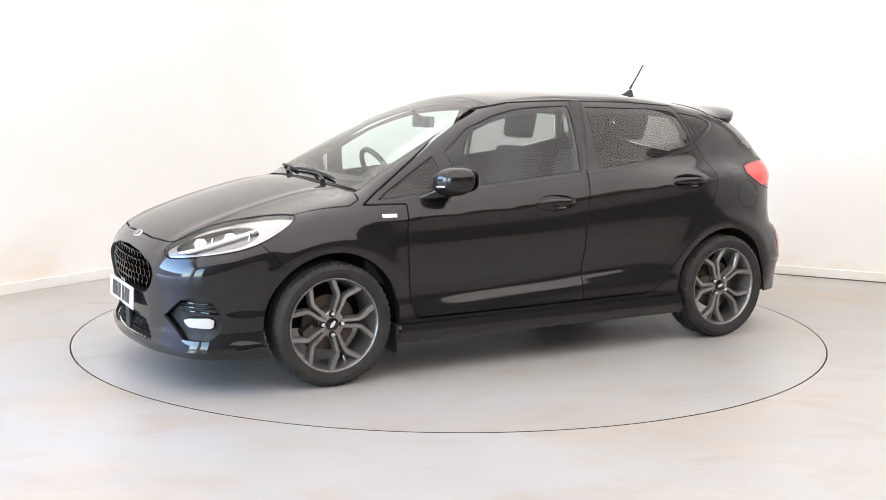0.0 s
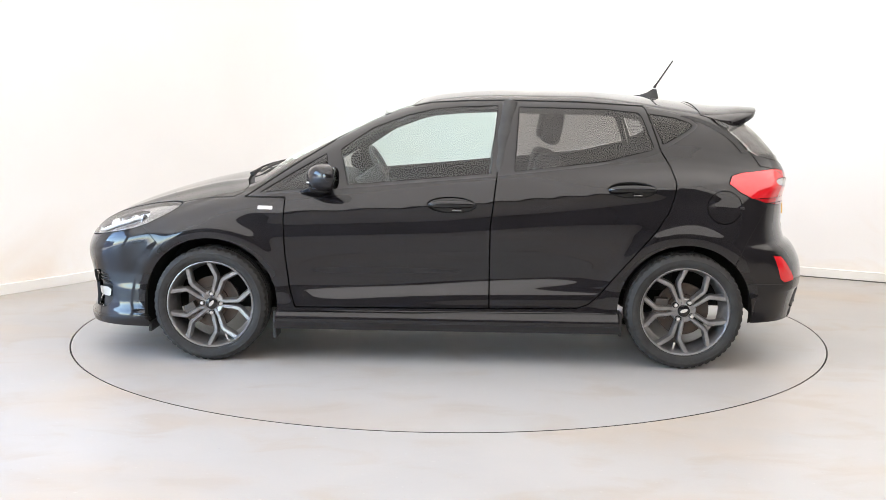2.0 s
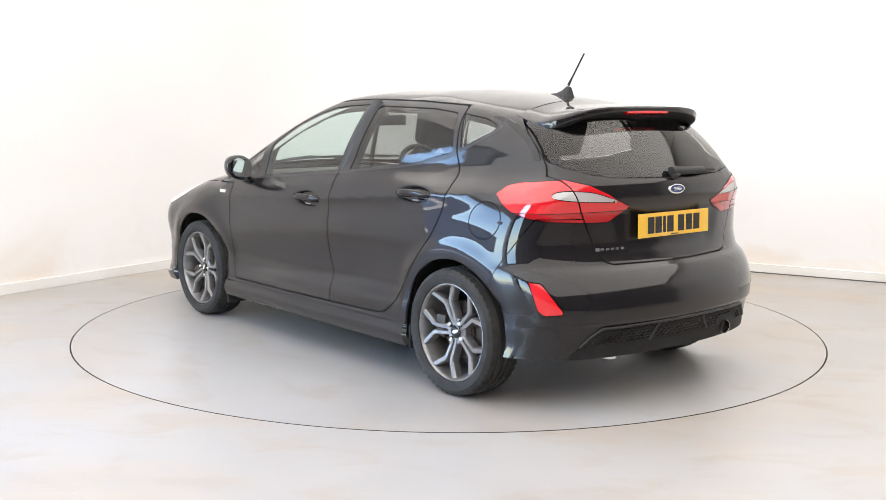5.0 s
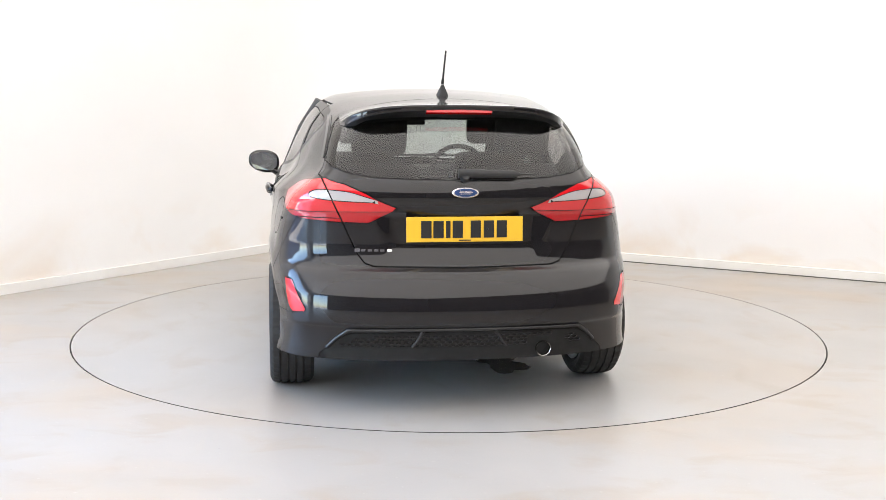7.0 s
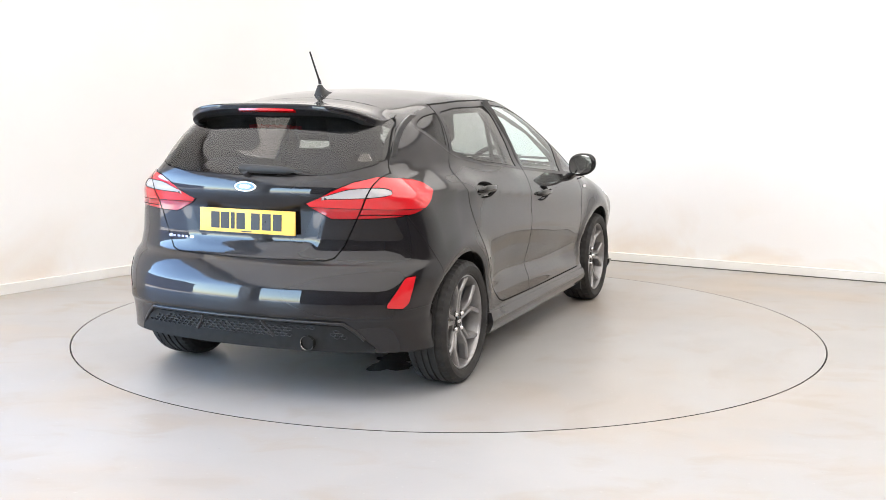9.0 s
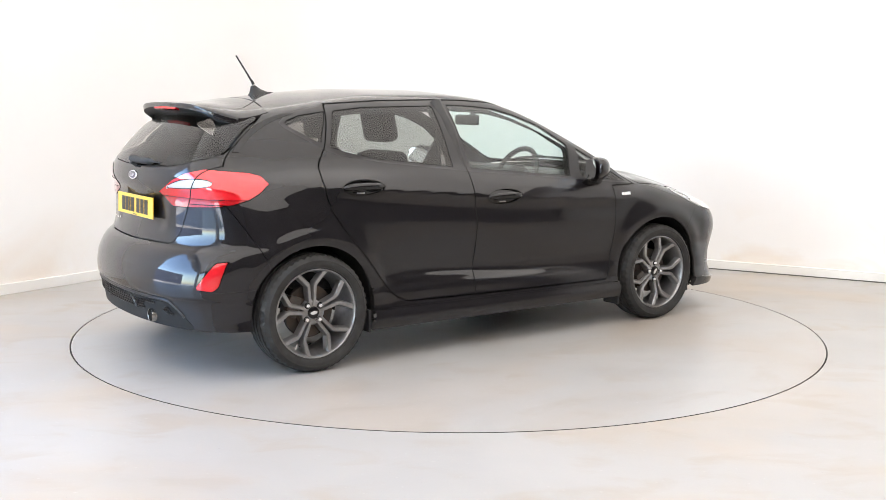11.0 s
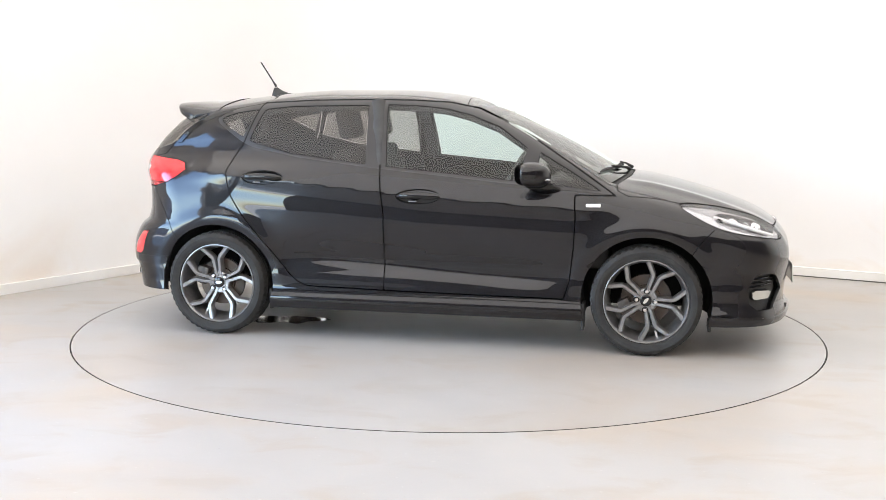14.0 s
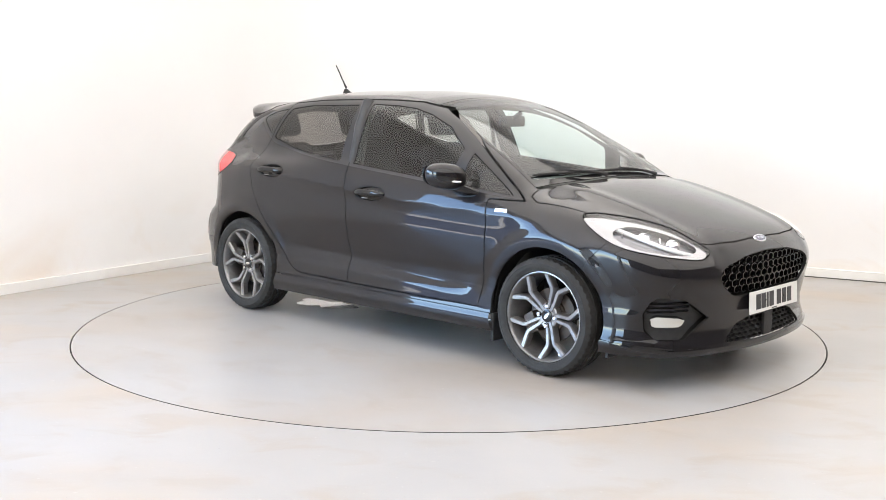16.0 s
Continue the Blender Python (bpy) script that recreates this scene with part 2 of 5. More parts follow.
def build_room():
    th = 0.2

    def wall(name, pa, pb, holes=(), height=ROOM_H, mat="wall", label="white painted wall with scuffs near the floor"):
        """A wall from pa to pb (plan points), with openings (start, end, low, high) along it, thick on its outer side."""
        pa, pb = Vector(pa), Vector(pb)
        d = (pb - pa)
        length = d.length
        d.normalize()
        out = Vector((d.y, -d.x, 0))
        bm = bmesh.new()
        xs = sorted({0.0, length, *[h[0] for h in holes], *[h[1] for h in holes]})
        for x0, x1 in zip(xs, xs[1:]):
            spans = [(0, height)]
            for h in holes:
                if h[0] <= x0 and x1 <= h[1]:
                    spans = [s for s in ((0, h[2]), (h[3], height)) if s[1] - s[0] > 0.01]
            for z0, z1 in spans:
                m = Matrix.Translation(pa + d * ((x0 + x1) / 2) + out * th / 2 + Vector((0, 0, (z0 + z1) / 2)))
                m = m @ Matrix.Rotation(math.atan2(d.y, d.x), 4, "Z") @ Matrix.Diagonal((x1 - x0, th, z1 - z0, 1))
                bmesh.ops.create_cube(bm, size=1, matrix=m)
        return tagged(part(name, bm, M[mat]), label, "wall", kind="structure")

    p00, p10, p11, p01 = room(0, 0, 0), room(LEN_LEFT, 0, 0), room(LEN_LEFT, LEN_RIGHT, 0), room(0, LEN_RIGHT, 0)
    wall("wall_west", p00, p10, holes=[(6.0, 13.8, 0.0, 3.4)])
    # south and east walls stay out of view; dark grey keeps the paint's reflections dark
    wall("wall_south", p10, p11, holes=[(0.5, 3.2, 0.0, 3.4)], mat="grey_wall", label="unseen wall behind the camera, dark grey to darken reflections")
    wall("wall_east", p11, p01, mat="grey_wall", label="unseen east wall, dark grey to darken reflections")
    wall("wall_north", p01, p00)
    # floor with a round hole for the turntable, reaching far outside
    n = 180
    bm = bmesh.new()
    ring = [(DISC_R + 0.0065, 0), (DISC_R + 0.5, 0), (4, 0), (8, 0), (16, 0), (40, 0), (200, 0)]
    vs = [[bm.verts.new((r * math.cos(2 * math.pi * i / n), r * math.sin(2 * math.pi * i / n), 0)) for i in range(n)] for r, _ in ring]
    lip = [bm.verts.new((v.co.x, v.co.y, -0.06)) for v in vs[0]]
    for i in range(n):
        j = (i + 1) % n
        bm.faces.new((vs[0][i], vs[0][j], lip[j], lip[i]))
        for k in range(len(ring) - 1):
            bm.faces.new((vs[k][i], vs[k + 1][i], vs[k + 1][j], vs[k][j]))
    tagged(part("floor", bm, M["floor"]), "pale grey painted concrete floor with brownish stains", "floor", kind="structure")
    bm = bmesh.new()
    bmesh.ops.create_circle(bm, cap_ends=True, segments=n, radius=DISC_R + 0.05, matrix=Matrix.Translation((0, 0, -0.055)))
    tagged(part("floor_pit", bm, M["dark"]), "dark pit under the turntable", "floor", kind="structure")
    bm = bmesh.new()
    c = [room(-th, -th, 0), room(LEN_LEFT + th, -th, 0), room(LEN_LEFT + th, LEN_RIGHT + th, 0), room(-th, LEN_RIGHT + th, 0)]
    bm = prism([(p.x, p.y) for p in c], ROOM_H, ROOM_H + 0.2)
    tagged(part("ceiling", bm, M["wall"]), "white painted ceiling", "ceiling", kind="structure")

    def board(name, pa, pb, inward):
        d = (pb - pa).normalized()
        bm = box(0, 0, 0.038, (pb - pa).length, 0.024, 0.076, 0.004)
        bm.transform(Matrix.Translation((pa + pb) / 2 + inward * 0.0155) @ Matrix.Rotation(math.atan2(d.y, d.x), 4, "Z"))
        tagged(part(name, bm, M["skirting"]), "white painted skirting board along the wall", "skirting board", kind="structure")

    # the two white walls run into each other in a rounded corner
    cove = 1.2
    for name, off, height, mat, lab in (("wall_corner", 0.0, ROOM_H, "wall", "white painted rounded wall corner"), ("baseboard_corner", 0.024, 0.076, "skirting", "white painted curved skirting board")):
        bm = bmesh.new()
        rows = []
        for i in range(25):
            g = radians(90) * i / 24
            pts = []
            for r in (cove - off, cove + (0.25 if off == 0 else 0.0)):
                q = room(cove - r * math.cos(g), cove - r * math.sin(g), 0)
                pts += [bm.verts.new((q.x, q.y, 0)), bm.verts.new((q.x, q.y, height))]
            rows.append(pts)
        for i in range(24):
            a, b = rows[i], rows[i + 1]
            for u, v in ((0, 1), (1, 3), (3, 2), (2, 0)):
                bm.faces.new((a[u], a[v], b[v], b[u]))
        bmesh.ops.recalc_face_normals(bm, faces=bm.faces)
        tagged(part(name, bm, M[mat], smooth=30), lab, "wall" if off == 0 else "skirting board", kind="structure")
    # dark strip drawn in place of the shadow gap under the north skirting
    for nm, pa, pb, inward in (("trim_north", room(0, 1.2, 0), room(0, LEN_RIGHT - 0.04, 0), DIR_LEFT),):
        d = (pb - pa).normalized()
        bm = box(0, 0, 0.004, (pb - pa).length, 0.008, 0.008, 0.001)
        bm.transform(Matrix.Translation((pa + pb) / 2 + inward * 0.033) @ Matrix.Rotation(math.atan2(d.y, d.x), 4, "Z"))
        tagged(part(nm, bm, M["gap_shade"]), "thin dark strip standing in for the shadow gap between skirting board and floor", "trim", kind="structure")
    board("baseboard_west", room(1.2, 0, 0), room(5.95, 0, 0), DIR_RIGHT)
    board("baseboard_north", room(0, 1.2, 0), room(0, LEN_RIGHT - 0.04, 0), DIR_LEFT)


# shade of the skirting's gap, put into the strip's colour
M["gap_shade"] = vary(material("shadow_gap_grey", (0.12, 0.115, 0.11), 0.6), (0.08, 0.075, 0.07), (0.17, 0.16, 0.15), 2.5)
M["edge"] = material("dark_steel_edge", (0.06, 0.055, 0.05), 0.5, 0.8)
M["skirting"] = vary(material("white_gloss_paint", (0.8, 0.79, 0.77), 0.35), (0.78, 0.765, 0.735), (0.83, 0.82, 0.80), 3.0)
# assumed tone of the unseen walls, set to dim what the car reflects
M["grey_wall"] = vary(material("unseen_dark_wall", (0.105, 0.10, 0.108), 0.7), (0.09, 0.086, 0.094), (0.12, 0.114, 0.122), 0.8)
build_room()


def yard_backdrop():
    """An unseen dark backdrop across the yard, opposite the open roller door, added for paint reflections."""
    b = empty("workshop_building", "unseen dark blue backdrop across the yard, added for reflections in the car", "building")
    turn = Matrix.Rotation(math.atan2(DIR_LEFT.y, DIR_LEFT.x), 4, "Z")
    place = Matrix.Translation(room(10.0, -14.0, 0)) @ turn
    part("wall", box(0, -2.0, 2.0, 34, 4.0, 4.0, 0.0, place), M["cladding"], b)
    part("roof", box(0, -2.0, 4.09, 34.4, 4.4, 0.18, 0.02, place), M["cladding"], b)
    for k in range(6):
        part("cladding_rib", box(-15 + 6 * k, 0.03, 2.0, 0.12, 0.06, 4.0, 0.01, place), M["cladding"], b)


# dark blue of the added backdrop, which gives the reflections their navy band
M["cladding"] = vary(material("backdrop_dark_blue", (0.02, 0.026, 0.05), 0.55), (0.016, 0.021, 0.042), (0.026, 0.033, 0.06), 0.8)
yard_backdrop()

# turntable disc, flush with the floor
turntable = empty("turntable", "round pale grey painted turntable flush with the floor", "turntable")
part("disc", bevel(lathe([(0.0, 0.0), (DISC_R, 0.0), (DISC_R, -0.05), (0.0, -0.05)], n=180, axis="z"), 0.002, 1, 60), M["disc"], turntable)
part("edge_ring", lathe([(DISC_R - 0.002, 0.0005), (DISC_R, 0.0005), (DISC_R, -0.04), (DISC_R - 0.002, -0.04)], n=180, axis="z", closed=True), M["edge"], turntable, "dark steel edge of the turntable")
# ---------------------------------------------------------------- the car's shape
# x forward, y to the car's left, z up, the ground at z = 0, midway between the axles.
def curve1d(pts):
    """A smooth monotone-ish curve through (x, value) pairs, as a function on arrays."""
    xs = np.array([p[0] for p in pts], float)
    ys = np.array([p[1] for p in pts], float)
    d = np.diff(ys) / np.diff(xs)
    m = np.empty(len(xs))
    m[0], m[-1] = d[0], d[-1]
    for i in range(1, len(xs) - 1):
        h0, h1 = xs[i] - xs[i - 1], xs[i + 1] - xs[i]
        m[i] = 0.0 if d[i - 1] * d[i] <= 0 else (h0 + h1) * 3 / ((2 * h1 + h0) / d[i - 1] + (h1 + 2 * h0) / d[i])

    def f(x):
        x = np.asarray(x, float)
        i = np.clip(np.searchsorted(xs, x) - 1, 0, len(xs) - 2)
        h = xs[i + 1] - xs[i]
        t = (x - xs[i]) / h
        tc = np.clip(t, 0, 1)
        t2, t3 = tc * tc, tc * tc * tc
        v = (2 * t3 - 3 * t2 + 1) * ys[i] + (t3 - 2 * t2 + tc) * h * m[i] + (3 * t2 - 2 * t3) * ys[i + 1] + (t3 - t2) * h * m[i + 1]
        v = v + np.where(t < 0, (x - xs[0]) * m[0], 0) + np.where(t > 1, (x - xs[-1]) * m[-1], 0)
        return v
    return f


def smooth_step(x, a, b):
    t = np.clip((x - a) / (b - a), 0, 1)
    return t * t * (3 - 2 * t)


def smooth_max(a, b, k):
    h = np.clip(0.5 + 0.5 * (a - b) / k, 0, 1)
    return b + (a - b) * h + k * h * (1 - h)


TOP = curve1d([(-1.75, 1.320), (-1.5, 1.362), (-1.311, 1.390), (-0.993, 1.427), (-0.644, 1.448), (-0.299, 1.448), (0.043, 1.424), (0.246, 1.374), (0.718, 1.170),
               (0.92, 1.064), (1.03, 1.000), (1.12, 0.972), (1.256, 0.952), (1.489, 0.900), (1.721, 0.828), (1.887, 0.760), (1.97, 0.712), (2.10, 0.60)])
CROWN = curve1d([(-1.6, 0.26), (-1.2, 0.20), (-0.7, 0.13), (0.2, 0.13), (0.7, 0.13), (1.1, 0.12), (1.6, 0.14), (2.1, 0.12)])
NOSE = curve1d([(0.10, 1.95), (0.17, 2.05), (0.21, 2.065), (0.30, 2.045), (0.45, 2.065), (0.58, 2.090), (0.68, 2.080), (0.76, 2.020), (1.5, 1.3)])
TAIL = curve1d([(0.12, -1.86), (0.22, -1.93), (0.36, -1.955), (0.395, -1.966), (0.415, -1.980), (0.46, -1.983), (0.53, -1.974), (0.585, -1.952), (0.63, -1.922), (0.665, -1.882), (0.76, -1.862), (0.88, -1.862),
                (0.96, -1.878), (1.01, -1.870), (1.10, -1.818), (1.20, -1.738), (1.30, -1.655), (1.36, -1.600), (1.46, -1.50)])
WIDTH = curve1d([(-2.0, 0.80), (-1.65, 0.828), (-1.3, 0.850), (-0.8, 0.855), (0.0, 0.855), (0.6, 0.852), (0.95, 0.850), (1.25, 0.862), (1.6, 0.845), (2.1, 0.80)])
LOWER = curve1d([(0.10, -0.06), (0.18, -0.030), (0.235, -0.008), (0.27, -0.016), (0.31, -0.024), (0.37, -0.027), (0.415, -0.034), (0.45, -0.034), (0.52, -0.021), (0.60, -0.009), (0.70, -0.001), (0.78, 0.0), (1.5, 0.0)])
BELT = curve1d([(-2.0, 0.97), (-1.6, 1.005), (-1.267, 1.045), (-0.76, 1.04), (-0.26, 0.995), (0.40, 0.935), (1.06, 0.878), (1.5, 0.85), (2.0, 0.78)])
UPPER = curve1d([(-0.36, 0.0), (-0.22, -0.004), (-0.14, -0.011), (-0.06, -0.028), (0.0, -0.056), (0.04, -0.082), (0.15, -0.130), (0.27, -0.195), (0.377, -0.268), (0.46, -0.335)])
CABIN_TAPER = curve1d([(-1.9, 0.085), (-1.6, 0.070), (-1.3, 0.055), (-0.9, 0.030), (-0.4, 0.0), (1.2, 0.0)])
TAIL_TAPER = curve1d([(-2.0, 0.055), (-1.6, 0.045), (-1.3, 0.020), (-1.05, 0.0), (1.2, 0.0)])
HUB_F, HUB_R, HUB_Z, TYRE_R = 1.247, -1.247, 0.305, 0.305


def half_width(x, z):
    s = z - BELT(x)
    w = WIDTH(x) + LOWER(z) + UPPER(s) - CABIN_TAPER(x) * smooth_step(s, -0.07, 0.10) - TAIL_TAPER(x) * smooth_step(z, 0.56, 1.0)
    # the body draws in under the rear side windows
    w = w - 0.045 * np.exp(-((s + 0.01) / 0.065) ** 2) * smooth_step(-x, 0.4, 1.0) * (1 - smooth_step(-x, 1.35, 1.7))
    # flared lips round the wheel arches and the scoop low in the doors
    for hx, r in ((HUB_F, 0.392), (HUB_R, 0.388)):
        d = np.hypot(x - hx, z - HUB_Z)
        w = w + 0.014 * np.exp(-((d - r) / 0.055) ** 2) * smooth_step(z, 0.28, 0.5)
    # scoop low in the doors: a long tuck above, a quick flare below
    line = 0.405 + 0.075 * (0.5 - x)
    d = z - line
    scoop = np.where(d > 0, np.exp(-(d / 0.15) ** 2), np.exp(-(d / 0.045) ** 2))
    w = w - 0.020 * scoop * smooth_step(x, -1.05, -0.45) * (1 - smooth_step(x, 0.45, 0.95))
    # shoulder crease running through the handles, hollow under it
    crease = 0.841 - np.where(x < 0, 0.090, 0.050) * x
    d = z - crease
    along = smooth_step(x, -1.75, -1.2) * (1 - smooth_step(x, 0.7, 1.25))
    w = w + (0.011 * np.where(d > 0, np.exp(-d / 0.07), np.exp(d / 0.028)) - 0.005 * np.exp(-((d + 0.075) / 0.05) ** 2)) * along
    return w


def body_field(p):
    """Below zero inside the car's outer skin."""
    x, y, z = p[:, 0], np.abs(p[:, 1]), p[:, 2]
    side = y - half_width(x, z)
    yy = np.minimum(y, 1.0)
    top = (z - (TOP(x) - CROWN(x) * yy ** 2 - 0.10 * yy ** 6)) * 0.85
    front = (x - (NOSE(z) - 0.25 * yy ** 2 - 0.34 * yy ** 6)) * 0.93
    back = (TAIL(z) + 0.21 * yy ** 2 + 0.40 * yy ** 6 - x) * 0.85
    # hollow round the rear plate
    hollow = smooth_step(z, 0.69, 0.75) * (1 - smooth_step(z, 0.88, 0.93)) * (1 - smooth_step(yy, 0.26 + 0.30 * (z - 0.70), 0.36 + 0.30 * (z - 0.70)))
    back = back + 0.006 * hollow
    # bonnet ridges
    top = top - 0.008 * np.exp(-((yy - 0.50) / 0.06) ** 2) * smooth_step(x, 1.0, 1.25)
    f = smooth_max(side, top, 0.085)
    f = smooth_max(f, front, 0.13)
    return smooth_max(f, back, 0.10)


def field_normals(p, e=0.004):
    g = np.empty_like(p)
    for i in range(3):
        d = np.zeros(3)
        d[i] = e
        g[:, i] = body_field(p + d) - body_field(p - d)
    return g / np.maximum(np.linalg.norm(g, axis=1), 1e-9)[:, None]


def march(o, d, far=2.6):
    """Where rays from inside leave the skin."""
    lo, hi = np.zeros(len(o)), np.full(len(o), far)
    for _ in range(34):
        m = (lo + hi) / 2
        out = body_field(o + d * m[:, None]) > 0
        hi, lo = np.where(out, m, hi), np.where(out, lo, m)
    return o + d * hi[:, None]


def shell_grid(low=0.185, mid=0.62, n_fan=95, n_mid=190, n_low=44, n_up=96):
    """The car's left half as a grid of quads."""
    us = []
    for i in range(n_fan):
        us.append((1.3, 0.5 * math.pi * i / n_fan))
    for i in range(n_mid + 1):
        us.append((1.3 - 2.6 * i / n_mid, 0.5 * math.pi))
    for i in range(1, n_fan + 1):
        us.append((-1.3, 0.5 * math.pi * (1 + i / n_fan)))
    vs = [(low + (mid - low) * i / n_low, 0.0) for i in range(n_low)] + [(mid, 0.5 * math.pi * i / n_up) for i in range(n_up + 1)]
    o, d = [], []
    for zz, el in vs:
        for xx, az in us:
            o.append((xx, 0, zz))
            d.append((math.cos(az) * math.cos(el), math.sin(az) * math.cos(el), math.sin(el)))
    p = march(np.array(o), np.array(d))
    nu, nv = len(us), len(vs)
    p = p.reshape(nv, nu, 3)
    p[:, 0, 1] = 0
    p[:, -1, 1] = 0
    p[-1, :, 1] = 0
    faces = []
    for j in range(nv - 1):
        for i in range(nu - 1):
            a = j * nu + i
            faces.append((a, a + 1, a + 1 + nu, a + nu))
    return p.reshape(-1, 3), faces
# ---------------------------------------------------------------- cutting the skin into panels
def smooth_outline(pts, n=5):
    """A closed outline rounded through its points."""
    out = []
    m = len(pts)
    for i in range(m):
        p0, p1, p2, p3 = (np.array(pts[(i + k) % m], float) for k in (-1, 0, 1, 2))
        for j in range(n):
            t = j / n
            out.append(tuple(0.5 * (2 * p1 + (p2 - p0) * t + (2 * p0 - 5 * p1 + 4 * p2 - p3) * t * t + (3 * p1 - p0 - 3 * p2 + p3) * t ** 3)))
    return out


def outline_distance(q, pts):
    """Signed distance from points q to a closed outline, below zero inside."""
    a = np.array(pts, float)
    b = np.roll(a, -1, axis=0)
    best = np.full(len(q), 1e9)
    inside = np.zeros(len(q), bool)
    for (ax, ay), (bx, by) in zip(a, b):
        ex, ey = bx - ax, by - ay
        wx, wy = q[:, 0] - ax, q[:, 1] - ay
        t = np.clip((wx * ex + wy * ey) / max(ex * ex + ey * ey, 1e-12), 0, 1)
        best = np.minimum(best, (wx - t * ex) ** 2 + (wy - t * ey) ** 2)
        hit = (ay > q[:, 1]) != (by > q[:, 1])
        if abs(ey) > 1e-12:
            inside ^= hit & (q[:, 0] < ax + ex * (q[:, 1] - ay) / ey)
    d = np.sqrt(best)
    return np.where(inside, -d, d)


class Skin:
    """The left half of the skin: points, faces and the panel that each face belongs to."""

    def __init__(self):
        self.v, self.f = shell_grid()
        self.lab = ["body"] * len(self.f)

    def split(self, value):
        """Cuts every face along value = 0 (one number a point)."""
        val = np.where(np.abs(value) < 1e-5, 1e-5, value)
        sizes = np.fromiter((len(f) for f in self.f), int, len(self.f))
        flat = np.fromiter((i for f in self.f for i in f), int, int(sizes.sum()))
        starts = np.concatenate([[0], np.cumsum(sizes)[:-1]])
        s = val[flat]
        mixed = (np.minimum.reduceat(s, starts) < 0) & (np.maximum.reduceat(s, starts) > 0)
        extra, cache, nv = [], {}, len(self.v)
        faces, labs = [], []
        for k, f in enumerate(self.f):
            if not mixed[k]:
                faces.append(f)
                labs.append(self.lab[k])
                continue
            pos, neg = [], []
            for i, j in zip(f, f[1:] + f[:1]):
                (pos if val[i] > 0 else neg).append(i)
                if (val[i] > 0) != (val[j] > 0):
                    key = (min(i, j), max(i, j))
                    if key not in cache:
                        t = val[key[0]] / (val[key[0]] - val[key[1]])
                        cache[key] = nv + len(extra)
                        extra.append(self.v[key[0]] * (1 - t) + self.v[key[1]] * t)
                    pos.append(cache[key])
                    neg.append(cache[key])
            for poly in (pos, neg):
                if len(poly) >= 3:
                    faces.append(tuple(poly))
                    labs.append(self.lab[k])
        if extra:
            self.v = np.vstack([self.v, np.array(extra)])
        self.f, self.lab = faces, labs

    def centres(self):
        sizes = np.fromiter((len(f) for f in self.f), int, len(self.f))
        flat = np.fromiter((i for f in self.f for i in f), int, int(sizes.sum()))
        starts = np.concatenate([[0], np.cumsum(sizes)[:-1]])
        return np.add.reduceat(self.v[flat], starts, axis=0) / sizes[:, None]

    def region(self, name, distance, where, gap=0.005, suffix=False, only=None, joint="joint"):
        """Marks the faces with distance < 0 as a panel of that name, with an open joint round it."""
        def val(p):
            return np.where(where(p), distance(p), 0.5)
        for iso in ((-gap / 2, gap / 2) if gap else (0.0,)):
            self.split(val(self.v) - iso)
        c = self.centres()
        d = val(c)
        for k in range(len(self.f)):
            if only and self.lab[k] not in only:
                continue
            if d[k] < -gap / 2:
                self.lab[k] = self.lab[k] + "_" + name if suffix else name
            elif d[k] < gap / 2:
                self.lab[k] = joint


def xz(pts):
    return lambda p: outline_distance(p[:, (0, 2)], pts)


def yz(pts):
    full = pts + [(-y, z) for y, z in pts[::-1] if y > 1e-9]
    return lambda p: outline_distance(p[:, (1, 2)], full)


def xy(pts):
    full = pts + [(x, -y) for x, y in pts[::-1] if y > 1e-9]
    return lambda p: outline_distance(p[:, (0, 1)], full)


def nose_z(pts):
    return lambda p: outline_distance(np.stack([2.05 - p[:, 0] + p[:, 1], p[:, 2]], 1), pts)


def tail_z(pts):
    return lambda p: outline_distance(np.stack([p[:, 0] + 1.9 + p[:, 1], p[:, 2]], 1), pts)


def ring(cx, cz, r, squash=1.0):
    return lambda p: np.hypot(p[:, 0] - cx, (p[:, 2] - cz) / squash) - r


RAIL = [(0.819, 1.033), (0.582, 1.181), (0.42, 1.268), (0.258, 1.338), (0.089, 1.371), (-0.12, 1.381), (-0.327, 1.384), (-0.711, 1.377), (-1.031, 1.358)]
QUARTER = [(-1.20, 1.328), (-1.285, 1.295), (-1.322, 1.265), (-1.305, 1.240), (-1.20, 1.175), (-1.125, 1.130)]
SILL_LINE = [(-1.047, 1.100), (-0.763, 1.051), (-0.262, 0.996), (0.407, 0.935), (1.064, 0.878)]
DLO = SILL_LINE[::-1][:1] + RAIL + QUARTER + SILL_LINE[:-1]
FRONT_DOOR = [(1.066, 0.874), (0.845, 0.876), (0.852, 0.75), (0.846, 0.587), (0.826, 0.40), (0.797, 0.298), (0.288, 0.301), (-0.229, 0.305), (-0.231, 0.733), (-0.262, 0.996), (-0.327, 1.388)]
FRONT_DOOR = FRONT_DOOR + [(x, z + 0.004) for x, z in RAIL[:6][::-1]]
REAR_DOOR = [(-0.229, 0.305), (-0.681, 0.313), (-0.745, 0.335), (-0.80, 0.381), (-0.913, 0.521), (-1.091, 0.732), (-1.148, 0.82), (-1.175, 0.897), (-1.187, 0.972), (-1.168, 1.045), (-1.115, 1.135),
             (-1.045, 1.350), (-1.031, 1.362), (-0.711, 1.381), (-0.327, 1.388), (-0.262, 0.996), (-0.231, 0.733)]
SIDE = lambda p: (p[:, 1] > 0.30)
FRONT = lambda p: (p[:, 0] > 1.40)
REAR = lambda p: (p[:, 0] < -1.25)
TOPSIDE = lambda p: (p[:, 2] > 0.66)
